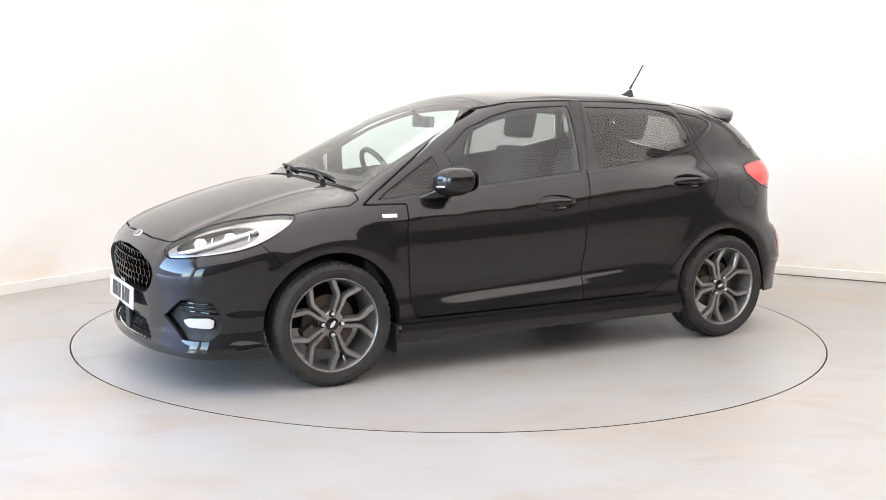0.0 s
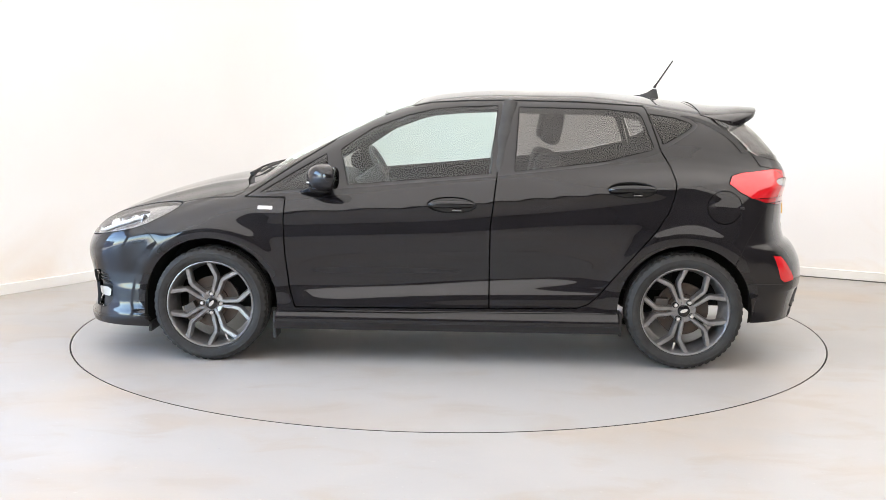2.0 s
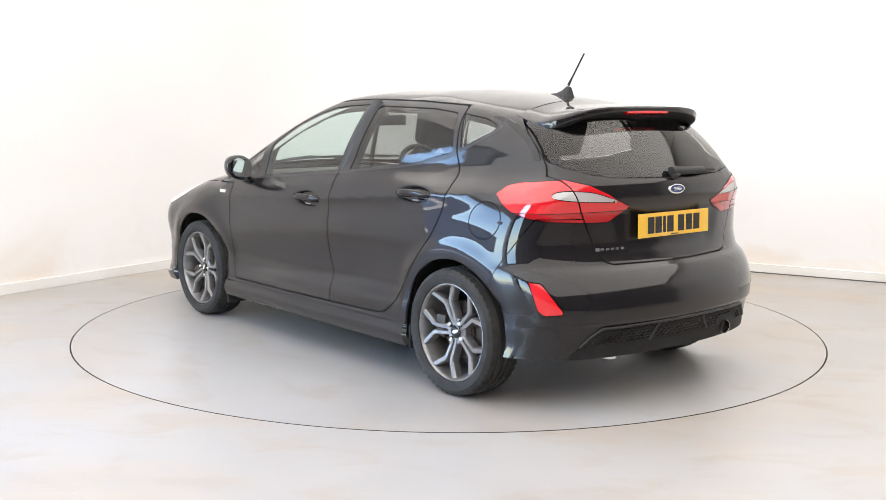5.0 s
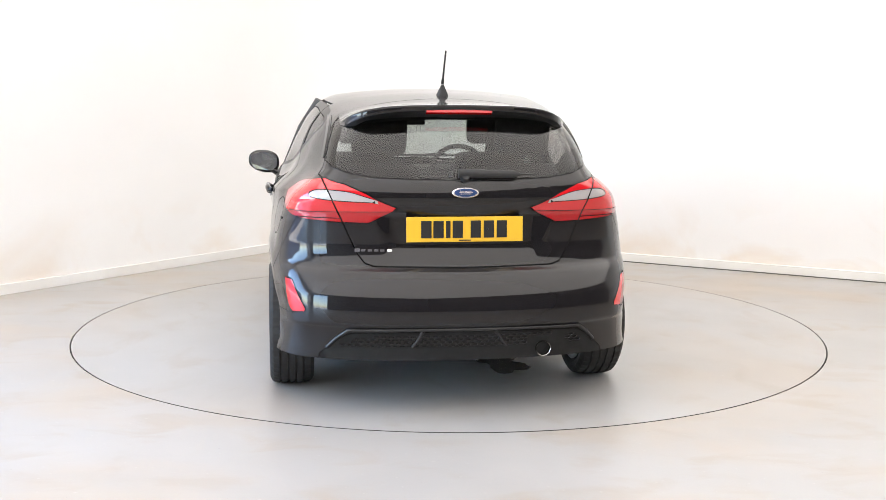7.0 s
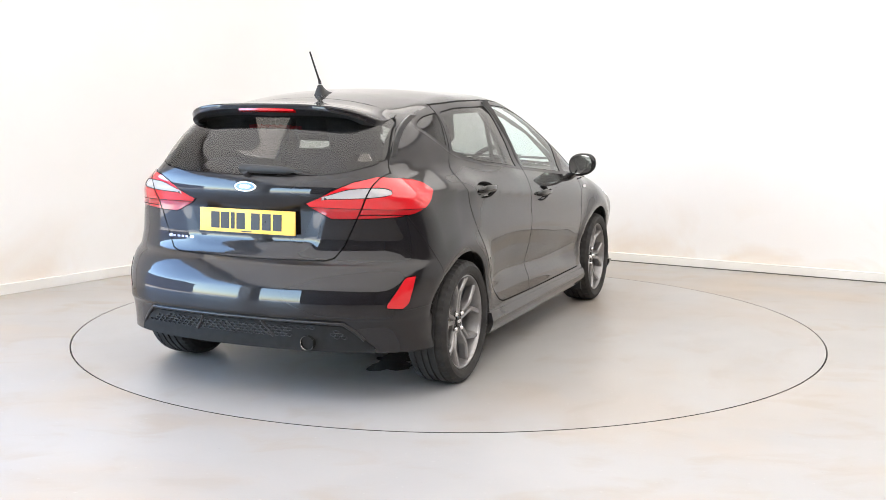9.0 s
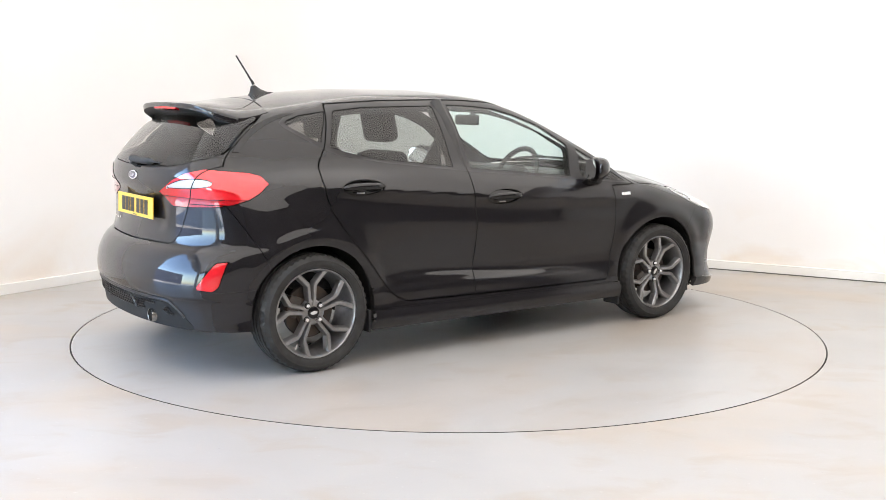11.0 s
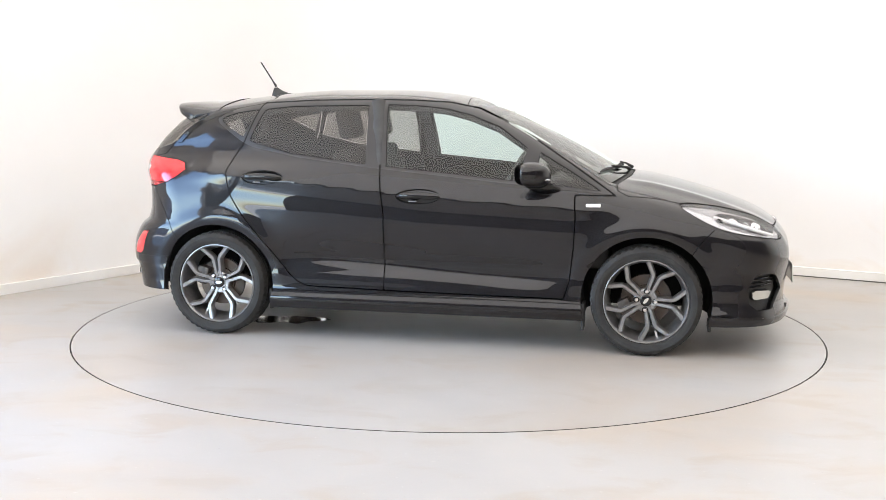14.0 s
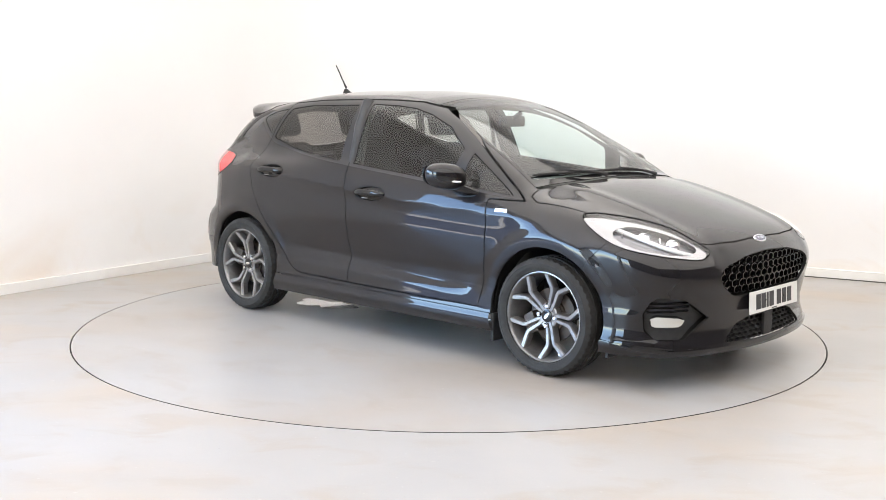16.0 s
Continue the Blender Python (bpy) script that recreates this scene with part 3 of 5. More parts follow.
GLASS_F = [(0.566, 1.124), (0.401, 1.238), (0.217, 1.306), (0.08, 1.338), (-0.06, 1.352), (-0.265, 1.360), (-0.228, 1.012), (0.11, 0.981), (0.52, 0.944)]
GLASS_TRI = [(0.985, 0.898), (0.80, 1.010), (0.640, 1.102), (0.612, 0.938)]
GLASS_R = [(-0.376, 1.354), (-0.83, 1.345), (-1.005, 1.326), (-1.020, 1.312), (-1.080, 1.150), (-1.072, 1.136), (-0.827, 1.076), (-0.353, 1.023)]
GLASS_Q = [(-1.062, 1.322), (-1.20, 1.302), (-1.275, 1.277), (-1.292, 1.262), (-1.278, 1.246), (-1.140, 1.168), (-1.128, 1.172)]

skin = Skin()
# the large outer panels
skin.region("front_bumper", xz([(1.625, 0.86), (1.605, 0.716), (1.555, 0.665), (1.513, 0.615), (1.48, 0.56), (1.46, 0.05), (2.6, 0.05), (2.6, 0.86)]), lambda p: p[:, 0] > 1.2, 0.004)
skin.region("rear_bumper", xz([(-1.68, 0.868), (-1.625, 0.78), (-1.55, 0.66), (-1.50, 0.56), (-1.46, 0.05), (-2.6, 0.05), (-2.6, 0.868)]), lambda p: p[:, 0] < -1.2, 0.004)
GATE_EDGE = curve1d([(0.95, -1.69), (1.08, -1.632), (1.25, -1.455), (1.34, -1.345), (1.40, -1.29), (1.45, -1.27)])
GATE_LOW = yz([(0, 0.655), (0.40, 0.660), (0.440, 0.672), (0.475, 0.72), (0.507, 0.79), (0.540, 0.866), (0.597, 0.99), (0.622, 1.045), (0.66, 1.075), (0.90, 1.11), (0.90, 1.60), (0, 1.60)])
skin.region("tailgate", lambda p: np.where(p[:, 2] > 1.03, np.maximum(GATE_LOW(p), (p[:, 0] - GATE_EDGE(p[:, 2])) * 0.75), GATE_LOW(p)),
            lambda p: (p[:, 0] < -1.28) & (p[:, 2] > 0.5), 0.006)
skin.region("bonnet", xy([(1.972, 0), (1.966, 0.24), (1.935, 0.45), (1.90, 0.55), (1.66, 0.60), (1.50, 0.665), (1.417, 0.718), (1.28, 0.742), (1.135, 0.762), (1.075, 0.735), (1.065, 0.66), (1.105, 0.50), (1.135, 0.30), (1.145, 0)]), TOPSIDE, 0.0075)
skin.region("cowl", xy([(1.141, 0), (1.131, 0.30), (1.101, 0.50), (1.062, 0.66), (1.02, 0.655), (1.06, 0.50), (1.09, 0.30), (1.10, 0)]), TOPSIDE, 0.0, only={"body"})
skin.region("front_door", xz(FRONT_DOOR), SIDE, 0.0075)
skin.region("rear_door", xz(REAR_DOOR), SIDE, 0.0075)
skin.region("side_skirt", xz([(0.93, 0.274), (0.93, 0.05), (-0.95, 0.05), (-0.95, 0.288)]), SIDE, 0.004)
skin.region("handle_cup", lambda p: np.hypot(p[:, 0] + 0.030, (p[:, 2] - 0.848 - 0.02 * (p[:, 0] + 0.03)) / 0.33) - 0.130, SIDE, 0.0, suffix=True)
skin.region("handle_cup", lambda p: np.hypot(p[:, 0] + 0.958, (p[:, 2] - 0.935 - 0.01 * (p[:, 0] + 0.96)) / 0.32) - 0.128, SIDE, 0.0, suffix=True)
skin.region("fuel_flap", ring(-1.437, 0.848, 0.090, 0.93), SIDE, 0.005, joint="flap_joint")
# daylight openings: black surrounds, then the panes
skin.region("frame", xz(DLO), SIDE, 0.0, suffix=True)
skin.region("pane", xz(GLASS_F), SIDE, 0.004, suffix=True)
skin.region("corner", xz(GLASS_TRI), SIDE, 0.004, suffix=True)
skin.region("pane", xz(GLASS_R), SIDE, 0.004, suffix=True)
skin.region("pane", xz(GLASS_Q), SIDE, 0.004, suffix=True)
skin.region("screen_frame", xy([(0.145, 0), (0.155, 0.22), (0.185, 0.475), (0.225, 0.510), (0.42, 0.560), (0.664, 0.598), (0.946, 0.640), (1.04, 0.652), (1.075, 0.50), (1.105, 0.30), (1.115, 0)]), lambda p: p[:, 2] > 0.9, 0.004, only={"body", "cowl"})
skin.region("windscreen", xy([(0.170, 0), (0.180, 0.22), (0.205, 0.455), (0.24, 0.487), (0.42, 0.540), (0.664, 0.578), (0.93, 0.615), (0.985, 0.60), (1.02, 0.50), (1.05, 0.30), (1.06, 0)]), lambda p: p[:, 2] > 0.9, 0.0, only={"screen_frame"})
skin.region("backlight", yz([(0, 1.036), (0.38, 1.046), (0.50, 1.064), (0.575, 1.090), (0.597, 1.112), (0.596, 1.135), (0.578, 1.20), (0.548, 1.28), (0.50, 1.32), (0.2, 1.338), (0, 1.340)]), REAR, 0.004, only={"tailgate"})
# lamps
HEAD = smooth_outline([(0.565, 0.679), (0.60, 0.650), (0.675, 0.641), (0.87, 0.657), (1.075, 0.679), (1.198, 0.700), (1.283, 0.731), (1.358, 0.775), (1.392, 0.812), (1.375, 0.832), (1.30, 0.836), (1.208, 0.832), (0.989, 0.810), (0.802, 0.775), (0.675, 0.728)])
skin.region("headlamp", nose_z(HEAD), lambda p: p[:, 0] > 1.2, 0.006)
skin.region("core", nose_z(smooth_outline([(0.655, 0.692), (0.72, 0.668), (0.90, 0.677), (1.08, 0.699), (1.19, 0.730), (1.215, 0.770), (1.10, 0.790), (0.95, 0.778), (0.80, 0.748), (0.70, 0.720)], 4)), lambda p: p[:, 0] > 1.2, 0.0, suffix=True, only={"headlamp"})
TAILLAMP = [(0.345, 0.915), (0.44, 0.952), (0.496, 0.978), (0.62, 1.018), (0.771, 1.040), (0.912, 1.030), (1.05, 1.020), (1.13, 1.005), (1.200, 0.968), (1.16, 0.925), (1.10, 0.893), (1.0, 0.870), (0.876, 0.858), (0.66, 0.850), (0.495, 0.848)]
skin.region("lamp", tail_z(TAILLAMP), lambda p: p[:, 0] < -1.3, 0.004, suffix=True)
skin.region("clear", tail_z(smooth_outline([(0.44, 0.942), (0.50, 0.964), (0.60, 0.985), (0.74, 0.992), (0.83, 0.984), (0.845, 0.962), (0.74, 0.950), (0.60, 0.943)], 3)), lambda p: p[:, 0] < -1.3, 0.003, suffix=True, only={"body_lamp", "rear_bumper_lamp", "tailgate_lamp"})
skin.region("band", lambda p: p[:, 2] - 0.896 + 0.012 * (p[:, 0] + p[:, 1] + 1.2), lambda p: p[:, 0] < -1.3, 0.003, suffix=True, only={"body_lamp", "rear_bumper_lamp", "tailgate_lamp"})
skin.region("rear_reflector", tail_z([(0.985, 0.598), (0.905, 0.594), (0.870, 0.565), (0.765, 0.475), (0.775, 0.460), (0.885, 0.452), (0.925, 0.475)]), lambda p: p[:, 0] < -1.4, 0.005)
# openings in the bumpers
skin.region("intake", yz([(0, 0.650), (0.22, 0.638), (0.40, 0.603), (0.450, 0.580), (0.468, 0.552), (0.44, 0.505), (0.36, 0.455), (0.32, 0.445), (0, 0.45)]), FRONT, 0.0, only={"front_bumper", "joint"})
skin.region("intake", yz([(0, 0.335), (0.21, 0.330), (0.30, 0.305), (0.385, 0.245), (0.40, 0.222), (0, 0.212)]), FRONT, 0.0, only={"front_bumper"})
skin.region("fog_surround", nose_z([(0.567, 0.358), (0.738, 0.445), (0.80, 0.458), (0.94, 0.466), (0.99, 0.440), (1.035, 0.384), (1.025, 0.305), (0.95, 0.265), (0.753, 0.262)]), FRONT, 0.005)
skin.region("fog_lamp", nose_z([(0.734, 0.350), (0.78, 0.364), (0.95, 0.374), (0.985, 0.362), (0.985, 0.328), (0.96, 0.318), (0.78, 0.316), (0.745, 0.33)]), FRONT, 0.006)
skin.region("splitter", lambda p: p[:, 2] - 0.214 - 0.03 * np.clip((1.9 - p[:, 0]) / 0.3, 0, 1.5), lambda p: p[:, 0] > 1.5, 0.005, only={"front_bumper"})
skin.region("diffuser", yz([(0, 0.384), (0.30, 0.380), (0.50, 0.374), (0.555, 0.350), (0.64, 0.275), (0.66, 0.05), (0, 0.05)]), lambda p: p[:, 0] < -1.6, 0.005, only={"rear_bumper"})
# wheel openings and the rising tail
skin.region("opening", ring(HUB_F, HUB_Z, 0.356), lambda p: p[:, 1] > 0.45, 0.0)
skin.region("opening", ring(HUB_R, HUB_Z, 0.349), lambda p: p[:, 1] > 0.45, 0.0)
skin.region("opening", lambda p: p[:, 2] - 0.250, lambda p: p[:, 0] < -1.45, 0.0)

# settle the cut points back on the skin
nn = field_normals(skin.v)
step = body_field(skin.v)
slope = np.maximum(np.einsum("ij,ij->i", nn, (np.stack([body_field(skin.v + np.eye(3)[i] * 0.002) - body_field(skin.v - np.eye(3)[i] * 0.002) for i in range(3)], 1) / 0.004)), 0.3)
fixed = skin.v - nn * (step / slope)[:, None]
fixed[np.abs(skin.v[:, 1]) < 1e-6, 1] = 0
skin.v = fixed
SKIN_N = field_normals(skin.v)
SKIN_N[np.abs(skin.v[:, 1]) < 1e-6, 1] = 0
SKIN_N /= np.linalg.norm(SKIN_N, axis=1)[:, None]
by_label = {}
for f, l in zip(skin.f, skin.lab):
    by_label.setdefault(l, []).append(f)


def pane(name, labels, mat, parent, side=0, label="", push=0.0):
    """A sheet of glass 4 mm thick: an outer and an inner face in one mesh."""
    faces = [f for l in labels for f in by_label.get(l, [])]
    used = sorted({i for f in faces for i in f})
    at = {i: k for k, i in enumerate(used)}
    fs = [tuple(at[i] for i in f) for f in faces]
    n = SKIN_N[used]
    p = skin.v[used] + n * push
    if side <= 0:
        mp, mn, mf = p * np.array([1, -1, 1]), n * np.array([1, -1, 1]), [f[::-1] for f in fs]
        if side < 0:
            p, n, fs = mp, mn, mf
        else:
            k = len(p)
            mid = np.abs(p[:, 1]) < 1e-6
            there = [i if mid[i] else i + k for i in range(k)]
            p, n, fs = np.vstack([p, mp]), np.vstack([n, mn]), fs + [tuple(there[i] for i in f) for f in mf]
    k = len(p)
    count = {(i, j) for f in fs for i, j in zip(f, f[1:] + f[:1])}
    rim = [(j, i, i + k, j + k) for i, j in count if (j, i) not in count]
    me = mesh_from(name, np.vstack([p, p - n * 0.004]), fs + [tuple(i + k for i in f) for f in fs] + rim, np.vstack([n, n]))
    ob = add(name, me, mat, parent, label)
    me.materials.append(M["glass_inner"])
    inner = np.zeros(len(me.polygons), int)
    inner[len(fs):] = 1
    me.polygons.foreach_set("material_index", inner)
    ob.visible_shadow = False
    return ob


def panel(name, labels, mat, parent, side=0, depth=0.014, push=0.0, label="", edge="dark", flip=False):
    """Links the faces of some labels as one panel with folded edges. side: 1 the car's left, -1 its right, 0 both halves joined.
    push: how far it lies above (+) or below the skin."""
    faces = [f for l in labels for f in by_label.get(l, [])]
    used = sorted({i for f in faces for i in f})
    at = {i: k for k, i in enumerate(used)}
    n = SKIN_N[used]
    p = skin.v[used] + n * push
    fs = [tuple(at[i] for i in f) for f in faces]
    if flip:
        fs, n = [f[::-1] for f in fs], -n
    if side <= 0:
        mp, mn, mf = p * np.array([1, -1, 1]), n * np.array([1, -1, 1]), [f[::-1] for f in fs]
        if side < 0:
            p, n, fs = mp, mn, mf
        else:
            k = len(p)
            mid = np.abs(p[:, 1]) < 1e-6
            there = [i if mid[i] else i + k for i in range(k)]
            p, n, fs = np.vstack([p, mp]), np.vstack([n, mn]), fs + [tuple(there[i] for i in f) for f in mf]
    # folded edges
    count = {}
    for f in fs:
        for i, j in zip(f, f[1:] + f[:1]):
            count[(i, j)] = 1
    rim = [(i, j) for (i, j) in count if (j, i) not in count] if depth else []
    if rim:
        ids = sorted({i for e in rim for i in e})
        k = len(p)
        low = {i: k + a for a, i in enumerate(ids)}
        p = np.vstack([p, p[ids] - n[ids] * depth])
        n = np.vstack([n, n[ids]])
        skin_faces = len(fs)
        fs = fs + [(j, i, low[i], low[j]) for i, j in rim]
    me = mesh_from(name, p, fs, n)
    me.materials.append(mat)
    if rim and edge:
        me.materials.append(M[edge])
        idx = np.zeros(len(fs), int)
        idx[skin_faces:] = 1
        me.polygons.foreach_set("material_index", idx)
    return add(name, me, mat, parent, label)
# ---------------------------------------------------------------- the car
car = empty("car", "black five-door hatchback with grey alloy wheels, parked on the turntable", "car")
panel("bonnet", ["bonnet"], M["paint"], car)
panel("body_shell", ["body"], M["paint"], car)
panel("front_bumper", ["front_bumper"], M["paint"], car)
panel("rear_bumper", ["rear_bumper"], M["paint"], car)
tailgate = panel("tailgate", ["tailgate"], M["paint"], car)
pane("rear_window", ["backlight"], M["glass_dark"], tailgate, label="dark tinted rear window")
pane("windscreen", ["windscreen"], M["glass_clear"], car, label="clear greenish windscreen")
panel("windscreen_border", ["screen_frame"], M["gloss"], car, depth=0.004)
panel("scuttle", ["cowl"], M["plastic"], car, push=-0.012, label="black plastic scuttle panel under the wipers")
panel("splitter", ["splitter"], M["paint"], car, push=0.012, depth=0.03, edge="")
panel("diffuser", ["diffuser"], M["diffuser"], car, label="matt black rear diffuser")
for s in (1, -1):
    for nm, tint in (("front_door", "glass_clear"), ("rear_door", "glass_dark")):
        door = panel(nm, [nm], M["paint"], car, s)
        panel("window_frame", [nm + "_frame"], M["trim"], door, s, label="satin black window frame")
        pane("window", [nm + "_frame_pane"], M[tint], door, s, push=-0.003, label="tinted side window")
        if by_label.get(nm + "_frame_corner"):
            pane("corner_window", [nm + "_frame_corner"], M["glass_dark"], door, s, push=-0.003)
    panel("quarter_trim", ["body_frame"], M["trim"], car, s)
    pane("quarter_window", ["body_frame_pane"], M["glass_dark"], car, s, push=-0.003, label="dark tinted rear quarter window")
    panel("side_skirt", ["side_skirt"], M["paint"], car, s, push=0.010, depth=0.03, edge="")
    panel("fuel_flap", ["fuel_flap"], M["paint"], car, s) if s > 0 else panel("wing_panel", ["fuel_flap", "flap_joint"], M["paint"], car, s, depth=0.0)
    head = panel("headlamp", ["headlamp", "headlamp_core"], M["lens"], car, s, depth=0.03, label="clear headlamp with chrome reflectors")
    panel("tail_lamp", ["body_lamp", "rear_bumper_lamp"], M["red_lens"], car, s, depth=0.02, push=0.004, label="red tail lamp with a clear reversing section")
    panel("tail_lamp_inner", ["tailgate_lamp"], M["red_lens"], tailgate, s, depth=0.02, push=0.003, label="red tail lamp on the tailgate")
    panel("reversing_lens", ["tailgate_lamp_clear"], M["clear_lens"], tailgate, s, depth=0.01, push=0.001)
    panel("reversing_lens", ["body_lamp_clear", "rear_bumper_lamp_clear"], M["clear_lens"], car, s, depth=0.01, push=0.001)
    panel("lamp_lower_band", ["body_lamp_band", "rear_bumper_lamp_band"], M["red_dark"], car, s, depth=0.02, push=0.004, label="deeper red lower band of the tail lamp")
    panel("lamp_lower_band", ["tailgate_lamp_band"], M["red_dark"], tailgate, s, depth=0.02, push=0.003, label="deeper red lower band of the tail lamp")
    panel("rear_reflector", ["rear_reflector"], M["red_lens"], car, s, depth=0.02, push=0.002, label="red rear reflector")
    panel("fog_surround", ["fog_surround"], M["plastic"], car, s, push=-0.035, depth=0.0, label="black fog lamp surround")
    panel("fog_lamp", ["fog_lamp"], M["fog"], car, s, push=-0.014, depth=0.03, label="rectangular fog lamp")
    panel("headlamp_bowl", ["headlamp"], M["reflector"], head, s, push=-0.012, depth=0.0, label="bright reflector rim")
    panel("headlamp_bezel", ["headlamp_core"], M["dark_chrome"], head, s, push=-0.034, depth=0.0, label="smoked chrome bezel")
# inner lining of the cabin and doors, set in from the skin
LINED = ["body", "bonnet", "front_bumper", "rear_bumper", "tailgate", "front_door", "rear_door", "front_door_frame", "rear_door_frame", "body_frame", "joint", "flap_joint", "side_skirt", "fuel_flap", "screen_frame", "cowl",
         "body_lamp", "rear_bumper_lamp", "tailgate_lamp", "tailgate_lamp_clear", "body_lamp_clear", "rear_reflector", "fog_surround", "fog_lamp", "diffuser", "splitter", "front_door_handle_cup", "rear_door_handle_cup"]
panel("inner_lining", LINED, M["dark"], car, push=-0.045, depth=0.0, label="dark inner lining of the cabin")
panel("intake_backing", ["intake"], M["dark"], car, push=-0.06, depth=0.0, label="black void behind the grille")


def skin_point(x=None, y=None, z=None, push=0.0, face=1):
    """A place on the skin and its normal, where one of the three is left out and found (face: which side of it)."""
    far = 3.0
    o = np.array([[x if x is not None else far * face, y if y is not None else far * face, z if z is not None else far]])
    d = np.zeros((1, 3))
    d[0, 0 if x is None else 1 if y is None else 2] = -(face if z is not None else 1)
    ks = np.linspace(0, far, 3000)
    f = body_field(o + ks[:, None] * d)
    k = ks[int(np.argmax(f < 0))]
    p = o + k * d
    n = field_normals(p)[0]
    return Vector(p[0]) + Vector(n) * push, Vector(n)


def on_skin(p, n, along):
    """A pose at p with z along the normal and x nearest to along."""
    zc = n.normalized()
    xc = (along - zc * along.dot(zc)).normalized()
    yc = zc.cross(xc)
    return Matrix.Translation(p) @ Matrix((xc, yc, zc)).transposed().to_4x4()


# ---------------------------------------------------------------- wheels
def tyre_mesh():
    n = 150
    prof = [(0.229, 0.078), (0.2335, 0.091), (0.2375, 0.0955), (0.240, 0.0945), (0.249, 0.1005), (0.264, 0.1035), (0.270, 0.1030), (0.272, 0.1042), (0.276, 0.1040), (0.278, 0.1020), (0.290, 0.096), (0.2985, 0.087)]
    tread = [0.086, 0.060, 0.0585, 0.0505, 0.049, 0.022, 0.0205, 0.0125, 0.011]
    radii = [0.2985, 0.3045, 0.297, 0.297, 0.3048, 0.305, 0.297, 0.297, 0.305]
    pts = prof + list(zip(radii[1:], tread[1:]))
    pts = pts + [(r, -h) for r, h in pts[::-1]]
    bm = lathe(pts, n, "y")
    bm.verts.ensure_lookup_table()
    # lateral cuts across the shoulders
    for v in bm.verts:
        r = math.hypot(v.co.x, v.co.z)
        a = math.atan2(v.co.z, v.co.x) + (0.12 if v.co.y > 0 else -0.12) * abs(v.co.y) / 0.1
        k = int(round(a / (2 * math.pi / n)))
        if abs(v.co.y) > 0.055 and k % 3 == 0 and r > 0.288:
            v.co.x *= 1 - 0.007 / r
            v.co.z *= 1 - 0.007 / r
    return bm


def spoke_mesh():
    """Five forked spokes, the hub and its seat, as one casting."""
    bm = bmesh.new()
    path = [(0.030, 15.0, 0.050, 0.022), (0.075, 11.0, 0.055, 0.023), (0.138, 7.6, 0.064, 0.025), (0.153, 8.6, 0.067, 0.026), (0.2225, 20.3, 0.079, 0.028)]
    for k in range(5):
        for s in (1, -1):
            pts = []
            for r, a, h, w in path:
                g = radians(90 + 72 * k + s * a)
                pts.append((Vector((r * math.cos(g), 0, r * math.sin(g))), h, w))
            rows = []
            for i, (p, h, w) in enumerate(pts):
                t = (pts[min(i + 1, len(pts) - 1)][0] - pts[max(i - 1, 0)][0]).normalized()
                side = Vector((t.z, 0, -t.x))
                up = Vector((0, 1, 0))
                rows.append([bm.verts.new(p + side * (w / 2) * a + up * (h + b)) for a, b in ((-1.2, -0.040), (-1.0, -0.009), (-0.62, 0.0), (0.62, 0.0), (1.0, -0.009), (1.2, -0.040))])
            for i in range(len(rows) - 1):
                for j in range(5):
                    bm.faces.new((rows[i][j], rows[i][j + 1], rows[i + 1][j + 1], rows[i + 1][j]))
    hub = lathe([(0.0, 0.050), (0.034, 0.050), (0.038, 0.046), (0.058, 0.050), (0.064, 0.046), (0.068, 0.02), (0.05, -0.01), (0.0, -0.01)], 40)
    tmp = bpy.data.meshes.new("tmp")
    hub.to_mesh(tmp)
    hub.free()
    bm.from_mesh(tmp)
    bpy.data.meshes.remove(tmp)
    bmesh.ops.recalc_face_normals(bm, faces=bm.faces)
    return bm


